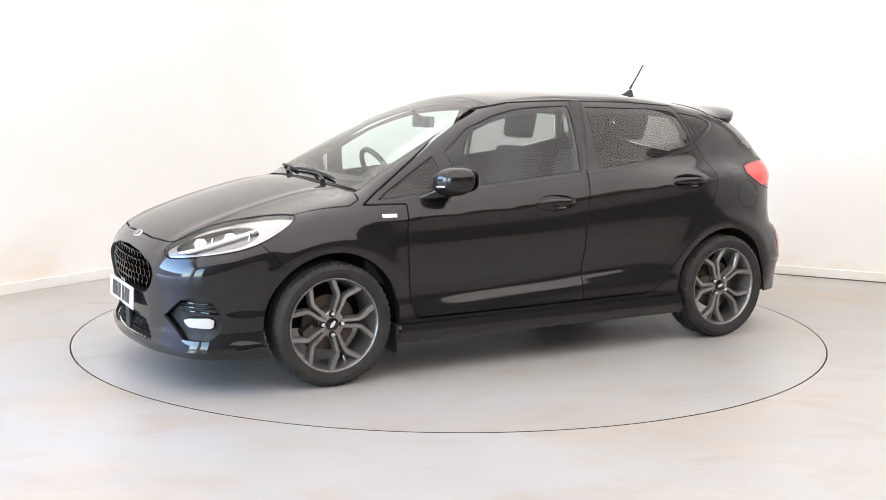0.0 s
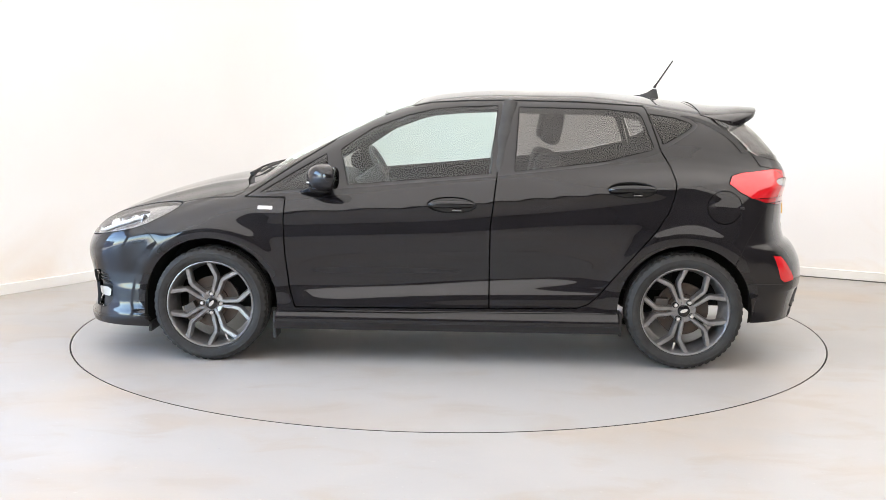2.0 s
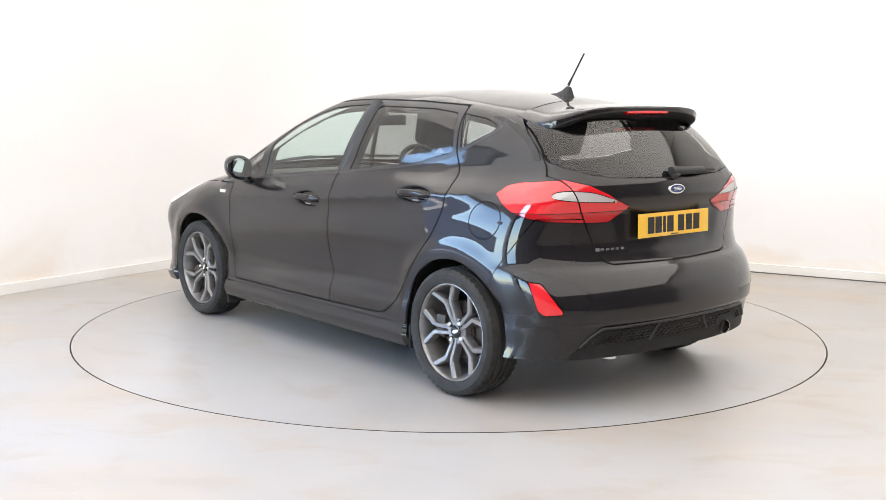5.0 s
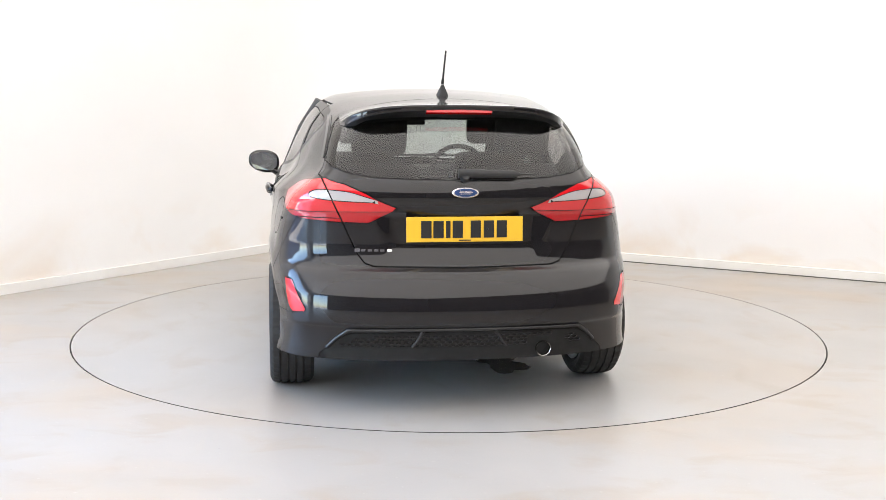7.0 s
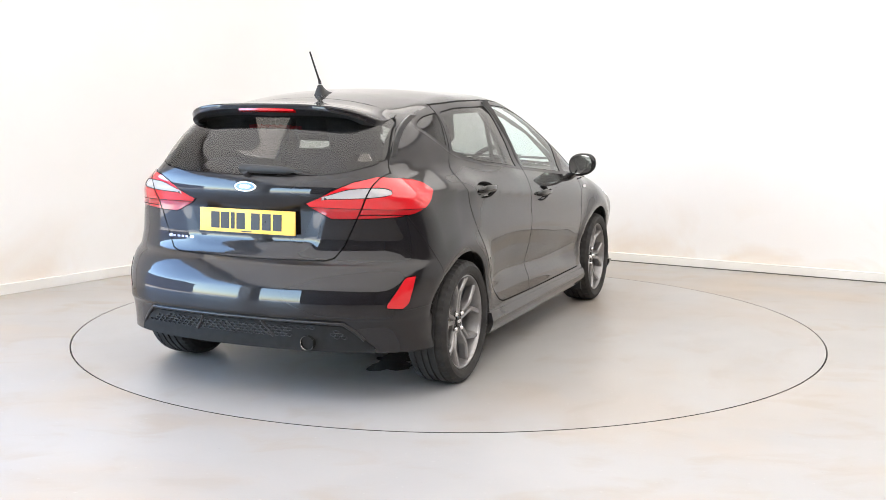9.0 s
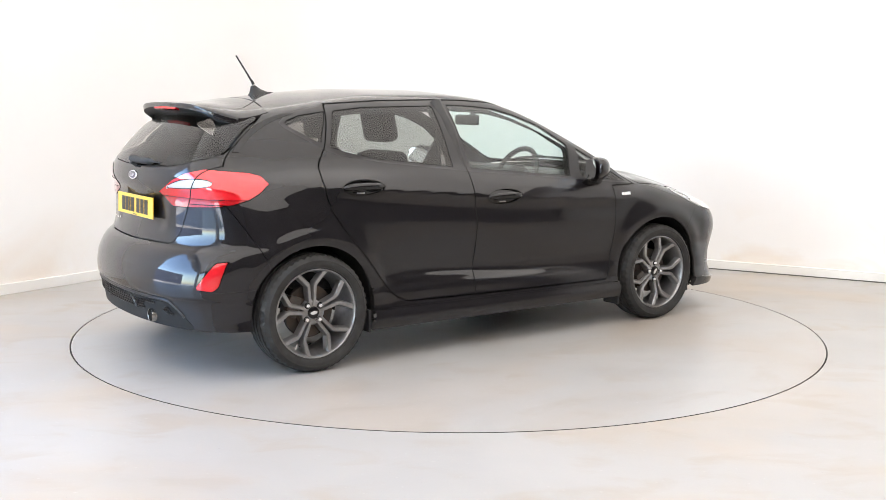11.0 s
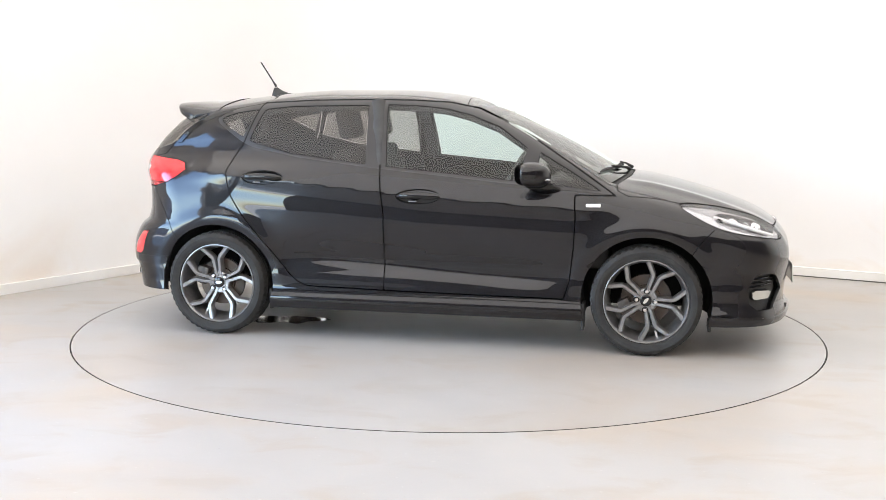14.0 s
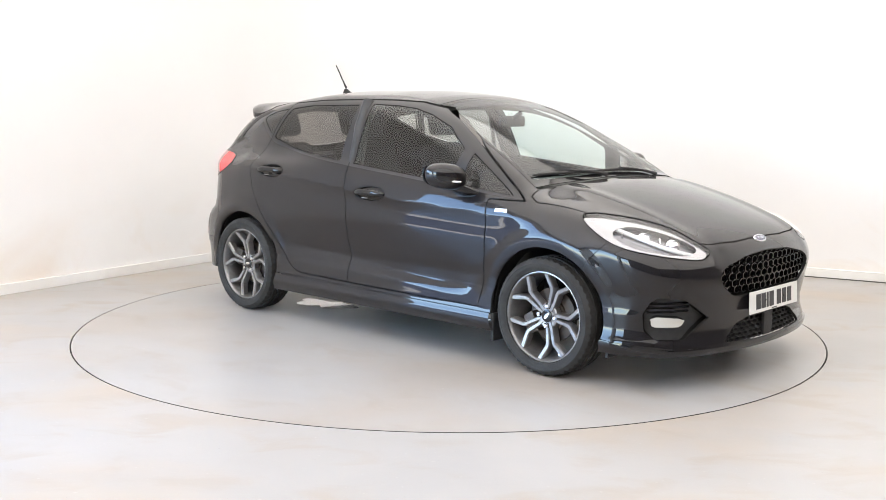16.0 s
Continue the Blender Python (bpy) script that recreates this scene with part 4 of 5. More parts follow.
def build_wheel():
    wheel = new("wheel")
    wheel.parent = car
    part("tyre", tyre_mesh(), M["rubber"], wheel, "worn black low-profile tyre", smooth=28)
    part("rim", lathe([(0.231, 0.072), (0.2335, 0.082), (0.2315, 0.0875), (0.2265, 0.0885), (0.2215, 0.0825), (0.2185, 0.070), (0.213, 0.050), (0.206, 0.02), (0.198, -0.06), (0.208, -0.09), (0.228, -0.095)], 96), M["alloy"], wheel, smooth=50)
    part("spokes", spoke_mesh(), M["alloy"], wheel, "five forked grey alloy spokes", smooth=24)
    part("centre_cap", lathe([(0.0, 0.0585), (0.024, 0.058), (0.0315, 0.055), (0.0325, 0.045)], 36), M["gloss"], wheel, "gloss black centre cap", smooth=40)
    bm = lathe([(0.0, 0.0006), (0.9, 0.0004), (1.0, -0.002)], 28)
    bm.transform(Matrix.Translation((0, 0.0592, 0)) @ Matrix.Diagonal((0.0215, 1, 0.0095, 1)))
    part("cap_emblem", bm, M["chrome"], wheel)
    for k in range(4):
        g = radians(45 + 90 * k + 9)
        bm = lathe([(0.0, 0.0625), (0.0085, 0.0625), (0.0115, 0.0585), (0.0120, 0.044)], 12)
        bm.transform(Matrix.Translation((0.0515 * math.cos(g), 0, 0.0515 * math.sin(g))))
        part("wheel_bolt", bm, M["chrome"], wheel, smooth=40)
        # raised matt black ring in place of the shade round a sunk bolt
        bm = lathe([(0.0118, 0.0505), (0.0150, 0.0530), (0.0172, 0.0505)], 18)
        bm.transform(Matrix.Translation((0.0515 * math.cos(g), 0, 0.0515 * math.sin(g))))
        part("bolt_recess", bm, M["dark"], wheel)
    part("brake_disc", lathe([(0.055, 0.0), (0.06, 0.012), (0.080, 0.012), (0.082, 0.0), (0.138, 0.0), (0.138, -0.022), (0.08, -0.022)], 48), M["iron"], wheel, "rust-tinted brake disc", smooth=40)
    bm = prism([(0.085, -0.055), (0.15, -0.05), (0.155, 0.0), (0.15, 0.05), (0.085, 0.055)], -0.05, 0.025)
    bevel(bm, 0.008)
    bm.transform(Matrix.Rotation(radians(90), 4, "X"))
    bm.transform(Matrix.Rotation(radians(-25), 4, "Y"))
    part("brake_caliper", bm, M["iron"], wheel, smooth=40)
    bm = box(0, 0, 0, 0.034, 0.004, 0.010, 0.001, Matrix.Rotation(radians(58), 4, "Y") @ Matrix.Translation((0.196, 0.028, 0)))
    part("balance_weight", bm, M["chrome"], wheel)
    return wheel


M["iron"] = vary(material("brake_iron", (0.12, 0.09, 0.075), 0.5, 0.7), (0.07, 0.065, 0.062), (0.10, 0.072, 0.055), 14.0)
wheel = build_wheel()
wheel.matrix_basis = pose(HUB_F, 0.757, HUB_Z, 0, 53, 0)
for hx, s, spin in ((HUB_R, 1, 20), (HUB_F, -1, 50), (HUB_R, -1, 5)):
    copy_thing(wheel, pose(hx, 0.757 * s, HUB_Z, 0, spin, 0 if s > 0 else 180))

# wheel housings, floor pan, mud guards
for hx in (HUB_F, HUB_R):
    for s in (1, -1):
        bm = bmesh.new()
        prof = [(0.0, 0.40), (0.345, 0.40), (0.368, 0.42), (0.368, 0.80)]
        n, lowest = 40, -20 if hx > 0 else -4
        rows = [[bm.verts.new((hx + r * math.cos(a), s * h, HUB_Z + r * math.sin(a))) for r, h in prof] for a in (radians(lowest + (180 - 2 * lowest) * i / n) for i in range(n + 1))]
        for i in range(n):
            for j in range(3):
                bm.faces.new((rows[i][j], rows[i][j + 1], rows[i + 1][j + 1], rows[i + 1][j]))
        bmesh.ops.remove_doubles(bm, verts=bm.verts, dist=1e-5)
        bmesh.ops.recalc_face_normals(bm, faces=bm.faces)
        part("wheel_housing", bm, M["dark"], car, "black wheel-arch liner", smooth=40)
part("floor_pan", box(0.0, 0, 0.235, 1.75, 1.50, 0.07, 0.02), M["dark"], car)
part("front_underbody", box(1.35, 0, 0.25, 0.95, 0.80, 0.09, 0.02), M["dark"], car)
part("rear_underbody", box(-1.35, 0, 0.30, 0.95, 0.80, 0.09, 0.02), M["dark"], car)
for s in (1, -1):
    part("mud_guard", box(0.905, s * 0.77, 0.20, 0.016, 0.13, 0.15, 0.006), M["plastic"], car)
    part("rear_mud_guard", box(-0.918, s * 0.77, 0.225, 0.016, 0.12, 0.12, 0.006), M["plastic"], car)
    part("air_deflector", box(1.592, s * 0.70, 0.165, 0.018, 0.16, 0.05, 0.005), M["plastic"], car)


# ---------------------------------------------------------------- trim on the outside
def door_handles():
    for s in (1, -1):
        for nm, hx, hz in (("front_door", -0.030, 0.848), ("rear_door", -0.958, 0.935)):
            door = [o for o in car.children if o.name.split(".")[0] == nm][0 if s > 0 else 1]
            panel("handle_cup", [nm + "_handle_cup"], M["gloss"], door, s, push=-0.016, depth=0.0, label="gloss black handle recess")
            p, _ = skin_point(x=hx, z=hz, face=1)
            pts, rad = [], []
            for i in range(17):
                u = i / 16 * 2 - 1
                pts.append((hx + 0.118 * u, s * (p.y + 0.022 - 0.026 * abs(u) ** 4), hz + 0.006 * (1 - u * u) + 0.002))
                rad.append(0.019 * (1 - 0.55 * abs(u) ** 5))
            bm = tube(pts, rad, 12)
            for v in bm.verts:
                v.co.y = s * (p.y + 0.02) + (v.co.y - s * (p.y + 0.02)) * 0.75
            part("door_handle", bm, M["gloss"], door, "gloss black door handle", smooth=60)
            part("handle_key_tab", box(hx - 0.028, s * (p.y + 0.007), hz - 0.026, 0.045, 0.008, 0.006, 0.002), M["alloy"], door)


door_handles()


def door_mirrors():
    for s in (1, -1):
        door = [o for o in car.children if o.name.split(".")[0] == "front_door"][0 if s > 0 else 1]
        bm = bmesh.new()
        nu, nv = 28, 18
        rows = []
        for j in range(nv + 1):
            el = math.pi * (j / nv - 0.5)
            row = []
            for i in range(nu):
                az = 2 * math.pi * i / nu
                def sp(v, e):
                    return math.copysign(abs(v) ** e, v)
                cx = sp(math.cos(el), 0.75) * sp(math.cos(az), 0.8)
                cy = sp(math.cos(el), 0.75) * sp(math.sin(az), 0.8)
                cz = sp(math.sin(el), 0.8)
                x = 0.100 * cx if cx > 0 else 0.030 * cx
                y = 0.098 * cy * (1 - 0.10 * max(cx, 0))
                z = 0.073 * cz * (1 - 0.18 * max(cy, 0) * (1 if cz < 0 else 0.5)) + 0.010 * cy
                row.append(bm.verts.new((0.610 + x - 0.035 * cy, s * (0.905 + y), 0.985 + z)))
            rows.append(row)
        for j in range(nv):
            for i in range(nu):
                k = (i + 1) % nu
                bm.faces.new((rows[j][i], rows[j][k], rows[j + 1][k], rows[j + 1][i]))
        bmesh.ops.remove_doubles(bm, verts=bm.verts, dist=1e-5)
        bmesh.ops.recalc_face_normals(bm, faces=bm.faces)
        mirror = part("door_mirror", bm, M["paint"], door, "black door mirror housing", smooth=60)
        # foot on the door
        foot = bmesh.new()
        secs = [((0.690, 0.775, 0.893), 0.095, 0.030), ((0.675, 0.815, 0.905), 0.080, 0.032), ((0.650, 0.850, 0.925), 0.060, 0.030), ((0.630, 0.880, 0.950), 0.055, 0.030)]
        rr = []
        for (x, y, z), a, b in secs:
            rr.append([foot.verts.new((x + a * math.cos(g), s * y + s * 0.3 * b * math.sin(g), z + b * math.sin(g))) for g in (2 * math.pi * i / 16 for i in range(16))])
        for i in range(3):
            for k in range(16):
                foot.faces.new((rr[i][k], rr[i][(k + 1) % 16], rr[i + 1][(k + 1) % 16], rr[i + 1][k]))
        foot.faces.new(rr[0])
        foot.faces.new(rr[-1])
        bmesh.ops.recalc_face_normals(foot, faces=foot.faces)
        part("mirror_foot", foot, M["gloss"], mirror, smooth=50)
        bm = bmesh.new()
        ring = [bm.verts.new((0.575 - 0.035 * math.cos(g) + (-0.006), s * (0.905 + 0.082 * math.copysign(abs(math.cos(g)) ** 0.7, math.cos(g))), 0.987 + 0.058 * math.copysign(abs(math.sin(g)) ** 0.7, math.sin(g)) + 0.008 * math.cos(g))) for g in (2 * math.pi * i / 32 for i in range(32))]
        bm.faces.new(ring if s > 0 else ring[::-1])
        part("mirror_glass", bm, M["mirror"], mirror, "silvered mirror glass")
        bm = tube([(0.715 - 0.10 * u * u - 0.02 * u, s * (0.885 + 0.10 * u), 0.958 + 0.012 * u) for u in (i / 8 for i in range(9))], [0.007] * 8 + [0.004], 8)
        part("mirror_indicator", bm, M["chrome"], mirror, "clear indicator strip")


M["mirror"] = material("mirror_glass", (0.9, 0.92, 0.92), 0.02, 1.0)
door_mirrors()


def spoiler():
    ny = 40
    top, under = [], []
    bt, bu = bmesh.new(), bmesh.new()
    for i in range(ny + 1):
        y = -0.525 + 1.05 * i / ny
        q = abs(y) / 0.525
        xt = -1.700 + 0.050 * q ** 2 + 0.13 * q ** 10
        zt = 1.364 - 0.014 * q ** 2 - 0.065 * q ** 6
        row = []
        for k in range(9):
            u = k / 8
            x = -1.345 + (xt + 1.345) * u
            skin_z, _ = skin_point(x=max(x, -1.50), y=y)
            lift = smooth_step(np.array([u]), 0.0, 0.9)[0]
            z = (skin_z.z + 0.004) * (1 - lift) + (zt + 0.02 * (1 - u)) * lift
            row.append(bt.verts.new((x, y, z)))
        row.append(bt.verts.new((xt - 0.004, y, zt - 0.006)))
        row.append(bt.verts.new((xt + 0.002, y, zt - 0.020 - 0.012 * q)))
        top.append(row)
        r2 = [bu.verts.new((xt + 0.003, y, zt - 0.019 - 0.012 * q)), bu.verts.new((xt + 0.03, y * 0.985, zt - 0.034 - 0.03 * q ** 4)), bu.verts.new((-1.640 + 0.07 * q, y * 0.965, 1.318 - 0.04 * q ** 3)), bu.verts.new((-1.625 + 0.08 * q, y * 0.955, 1.297 - 0.04 * q ** 3))]
        under.append(r2)
    for i in range(ny):
        for k in range(len(top[0]) - 1):
            bt.faces.new((top[i][k], top[i + 1][k], top[i + 1][k + 1], top[i][k + 1]))
        for k in range(3):
            bu.faces.new((under[i][k], under[i + 1][k], under[i + 1][k + 1], under[i][k + 1]))
    # cheeks that run down into the tailgate's sides
    for row in (top[0], top[-1]):
        low = [bt.verts.new((v.co.x + 0.01, v.co.y * 0.995, v.co.z - 0.075 + 0.066 * k / (len(row) - 1))) for k, v in enumerate(row)]
        for k in range(len(row) - 1):
            bt.faces.new((row[k], row[k + 1], low[k + 1], low[k]))
    for bm, rows in ((bt, top), (bu, under)):
        bmesh.ops.recalc_face_normals(bm, faces=bm.faces)
    if bt.faces[0].normal.z < 0:
        bmesh.ops.reverse_faces(bt, faces=bt.faces)
    sp = part("roof_spoiler", bt, M["paint"], tailgate, "black roof spoiler over the rear window", smooth=50)
    part("spoiler_underside", bu, M["plastic"], sp, smooth=50)
    bm = bmesh.new()
    n = 12
    rows = []
    for i in range(n + 1):
        y = -0.15 + 0.30 * i / n
        rows.append([bm.verts.new((-1.695 + 0.1 * y * y, y, 1.344)), bm.verts.new((-1.697 + 0.1 * y * y, y, 1.331)), bm.verts.new((-1.674 + 0.1 * y * y, y, 1.322)), bm.verts.new((-1.678, y, 1.338))])
    for i in range(n):
        for k in range(4):
            bm.faces.new((rows[i][k], rows[i + 1][k], rows[i + 1][(k + 1) % 4], rows[i][(k + 1) % 4]))
    bm.faces.new(rows[0])
    bm.faces.new(rows[-1])
    bmesh.ops.recalc_face_normals(bm, faces=bm.faces)
    part("high_brake_light", bm, M["red_lens"], sp, "red strip brake light")


spoiler()

# gloss black fins that run down beside the rear window
for s in (1, -1):
    bm = bmesh.new()
    rows = []
    for i in range(13):
        z = 1.312 - 0.19 * i / 12
        y = 0.560 + 0.045 * i / 12
        q, n = skin_point(y=y, z=z, face=-1)
        out = 0.030 * (1 - i / 12) ** 1.5 + 0.003
        rows.append([bm.verts.new((q.x + 0.03, s * (y + 0.012), z)), bm.verts.new((q.x - out, s * (y + 0.004), z)), bm.verts.new((q.x - out, s * (y - 0.006), z)), bm.verts.new((q.x + 0.01, s * (y - 0.010), z))])
    for i in range(12):
        for k in range(3):
            bm.faces.new((rows[i][k], rows[i + 1][k], rows[i + 1][k + 1], rows[i][k + 1]))
    bmesh.ops.recalc_face_normals(bm, faces=bm.faces)
    part("window_fin", bm, M["gloss"], tailgate, "gloss black fin beside the rear window", smooth=40)

# aerial
p, _ = skin_point(x=-1.13, y=0.0)
base = bmesh.new()
secs = [(-1.055, 0.004, 0.0), (-1.09, 0.018, 0.006), (-1.13, 0.028, 0.024), (-1.165, 0.031, 0.050), (-1.185, 0.030, 0.050), (-1.195, 0.026, 0.012)]
rr = []
for x, w, h in secs:
    z0 = float(TOP(x)) - 0.004
    rr.append([base.verts.new((x, w, z0)), base.verts.new((x, w * 0.75, z0 + 0.006 + h * 0.25)), base.verts.new((x, 0.006, z0 + 0.006 + h)), base.verts.new((x, -0.006, z0 + 0.006 + h)), base.verts.new((x, -w * 0.75, z0 + 0.006 + h * 0.25)), base.verts.new((x, -w, z0))])
for i in range(len(rr) - 1):
    for k in range(5):
        base.faces.new((rr[i][k], rr[i][k + 1], rr[i + 1][k + 1], rr[i + 1][k]))
base.faces.new(rr[-1])
bmesh.ops.recalc_face_normals(base, faces=base.faces)
aerial = part("aerial", base, M["plastic"], car, "black rubber roof aerial", smooth=45)
part("mast", tube([(-1.172, 0, 1.465), (-1.178, 0, 1.478), (-1.19, 0, 1.495), (-1.274, 0, 1.622)], [0.008, 0.0075, 0.005, 0.0042], 10), M["plastic"], aerial, smooth=60)


def wipers():
    for y0, y1, x0, x1 in ((0.40, -0.22, 1.06, 1.045), (-0.10, -0.60, 1.07, 0.97)):
        pts = []
        for i in range(9):
            u = i / 8
            y, x = y0 + (y1 - y0) * u, x0 + (x1 - x0) * u
            q, n = skin_point(x=x, y=y)
            pts.append(q + Vector((0, 0, 0.012)))
        w = part("windscreen_wiper", tube(pts, [0.004] + [0.008] * 7 + [0.004], 8), M["plastic"], car, "black windscreen wiper", smooth=50)
        a, _ = skin_point(x=1.115, y=y0 - 0.02)
        m = pts[4]
        part("wiper_arm", tube([a + Vector((0, 0, 0.012)), a + Vector((-0.01, -0.03, 0.022)), (a + m) / 2 + Vector((0, 0, 0.020)), m + Vector((0, 0, 0.012))], [0.013, 0.009, 0.006, 0.005], 8), M["plastic"], w, smooth=50)
    # the rear one
    pts, rad = [], []
    for i in range(11):
        u = i / 10
        y = 0.03 - 0.35 * u
        q, n = skin_point(y=y, z=1.056 - 0.006 * u, face=-1)
        pts.append(q + n * 0.022)
        rad.append(0.021 - 0.006 * u if u < 0.72 else 0.007 - 0.003 * u)
    w = part("rear_wiper", tube(pts, rad, 10), M["plastic"], tailgate, "black rear wiper", smooth=50)
    q, n = skin_point(y=0.0, z=1.045, face=-1)
    part("wiper_pivot", tube([q, q + n * 0.03], [0.022, 0.018], 14), M["plastic"], w, smooth=50)


wipers()


def oval(name, m, a, b, thick, mat, parent, label=""):
    bm = lathe([(0.0, 1.0), (0.9, 0.98), (1.0, 0.6), (1.0, 0.0)], 36, "z")
    bm.transform(m @ Matrix.Diagonal((a, b, thick, 1)))
    return part(name, bm, mat, parent, label, smooth=60)


M["blue"] = material("blue_enamel", (0.01, 0.035, 0.13), 0.2, Coat_Weight=1.0)
for face, z, owner in ((-1, 0.984, tailgate), (1, 0.700, car)):
    q, n = skin_point(y=0.0, z=z, face=face)
    m = on_skin(q, n, Vector((0, -face, 0)))
    e = oval("emblem", m, 0.060, 0.0245, 0.006, M["chrome"], owner, "oval chrome and blue emblem")
    oval("emblem_field", m, 0.053, 0.0195, 0.0072, M["blue"], e)
    for k in range(3):
        part("emblem_bar", box(0.0, 0.006 - 0.006 * k, 0.0078, 0.062 - 0.012 * abs(k - 1), 0.0028, 0.0016, 0.0, m), M["chrome"], e)


def plate(face, z, mat, label, lean):
    q, n = skin_point(y=0.0, z=z, face=face)
    m = Matrix.Translation(q + Vector((face * 0.016, 0, 0))) @ Matrix.Rotation(radians(90 if face > 0 else -90), 4, "Z") @ Matrix.Rotation(radians(90 + lean), 4, "X")
    pl = part("number_plate", bevel(prism([(-0.26, -0.0555), (0.26, -0.0555), (0.26, 0.0555), (-0.26, 0.0555)], -0.004, 0.002), 0.0015, 1), mat, tailgate if face < 0 else car, label)
    pl.matrix_basis = m
    for k, x in enumerate((-0.172, -0.118, -0.075, -0.032, 0.048, 0.107, 0.165)):
        w = 0.020 if k == 2 else 0.046
        part("plate_bar", box(x, 0.0, 0.0026, w, 0.076, 0.0016), M["ink"], pl, "dark bar on the plate")
    part("plate_bar", box(0.0, -0.0485, 0.0026, 0.055, 0.005, 0.0016), M["ink"], pl, "small dark bar on the plate")
    part("plate_screw", lathe([(0.0, 0.0045), (0.005, 0.004), (0.006, 0.002)], 12, "z"), M["ink"], pl).location = (-0.10, 0.0, 0.0025)
    part("plate_screw", lathe([(0.0, 0.0045), (0.005, 0.004), (0.006, 0.002)], 12, "z"), M["ink"], pl).location = (0.10, 0.0, 0.0025)


M["ink"] = material("black_plate_ink", (0.012, 0.012, 0.014), 0.4)
M["yellow"] = material("yellow_plate", (0.78, 0.46, 0.03), 0.3, Coat_Weight=0.6)
M["plate_white"] = material("white_plate", (0.72, 0.72, 0.70), 0.3, Coat_Weight=0.6)
plate(-1, 0.823, M["yellow"], "yellow rear number plate with dark bars", -2)
plate(1, 0.405, M["plate_white"], "white front number plate with dark bars", -3)

# badges
for k, y in enumerate((0.470, 0.445, 0.415, 0.388, 0.362, 0.330)):
    q, n = skin_point(y=y, z=0.728, face=-1)
    m = on_skin(q, n, Vector((0, -1, 0)))
    part("name_badge_bar", box(0, 0, 0.001, 0.019 if k else 0.024, 0.010 if k else 0.016, 0.003, 0.0, m), M["chrome"], tailgate)
# seam low in the rear bumper, from the arch to the reflector
for s in (1, -1):
    pts = []
    for i in range(8):
        q, n = skin_point(x=-1.565 - 0.030 * i, z=0.452 - 0.001 * i)
        pts.append((q.x, s * q.y, q.z))
    part("bumper_seam", tube(pts, 0.0022, 5), M["dark"], car)
# ribs in the fog lamp recesses
for s in (1, -1):
    for zz in (0.392, 0.412, 0.432):
        pts = []
        for i in range(7):
            yv = 0.60 + 0.028 * i
            q, n = skin_point(y=yv, z=zz, face=1)
            q = q - n * 0.030
            pts.append((q.x, s * q.y, q.z))
        part("fog_recess_rib", tube(pts, 0.005, 6), M["gloss"], car)
for s in (1, -1):
    q, n = skin_point(x=0.948, z=0.821)
    q, n = Vector((q.x, s * q.y, q.z)), Vector((n.x, s * n.y, n.z))
    m = on_skin(q, n, Vector((1, 0, 0.03)))
    part("wing_badge", box(0, 0, 0.0015, 0.078, 0.019, 0.004, 0.001, m), M["chrome"], car, "small chrome wing badge")

# exhaust
M["steel"] = material("polished_steel", (0.36, 0.35, 0.33), 0.25, 1.0)
bm = lathe([(0.0315, 0.0), (0.0335, -0.002), (0.0345, 0.003), (0.0335, 0.16), (0.031, 0.16), (0.031, 0.004)], 32)
bm.transform(Matrix.Translation((-1.935, -0.349, 0.292)) @ Matrix.Rotation(radians(-90), 4, "Z"))
part("exhaust_tip", bm, M["steel"], car, "round polished exhaust tip", smooth=40)
part("exhaust_bore", tube([(-1.915, -0.349, 0.292), (-1.80, -0.349, 0.292)], 0.0308, 24), M["dark"], car)
part("exhaust_box", tube([(-1.78, -0.349, 0.292), (-1.70, -0.30, 0.30), (-1.62, -0.1, 0.30), (-1.60, 0.35, 0.30)], [0.03, 0.06, 0.09, 0.085], 14), M["iron"], car, smooth=50)


def comb(name, y0, y1, z0, z1, cw, ch, inside, push, depth, wall, mat, face, parent, label):
    """Honeycomb laid over an opening: hexagonal rings in one grille."""
    bm = bmesh.new()
    ys = np.arange(y0, y1, cw)
    zs = np.arange(z0, z1, ch * 0.75)
    for r, z in enumerate(zs):
        for y in ys:
            yy = y + (cw / 2 if r % 2 else 0)
            if not inside(yy, z):
                continue
            q, n = skin_point(y=float(yy), z=float(z), face=face)
            out, inn, back = [], [], []
            for k in range(6):
                g = radians(60 * k + 30)
                for lst, f, dx in ((out, 1.0, 0.0), (inn, 1 - wall, 0.0), (back, 1 - wall, -depth)):
                    lst.append(bm.verts.new((q.x + face * (push + dx), yy + math.cos(g) * cw / 1.732 * f, z + math.sin(g) * ch / 2 * f)))
            for k in range(6):
                j = (k + 1) % 6
                bm.faces.new((out[k], out[j], inn[j], inn[k]))
                bm.faces.new((inn[k], inn[j], back[j], back[k]))
    bmesh.ops.recalc_face_normals(bm, faces=bm.faces)
    return part(name, bm, mat, parent, label)


def in_upper(y, z):
    return outline_distance(np.array([[abs(y), z]]), [(-0.5, 0.648), (0.22, 0.636), (0.40, 0.601), (0.450, 0.578), (0.462, 0.552), (0.44, 0.510), (0.36, 0.458), (-0.5, 0.45)])[0] < 0.006


def in_lower(y, z):
    return outline_distance(np.array([[abs(y), z]]), [(-0.5, 0.333), (0.21, 0.328), (0.30, 0.303), (0.385, 0.245), (0.395, 0.225), (-0.5, 0.215)])[0] < 0.004


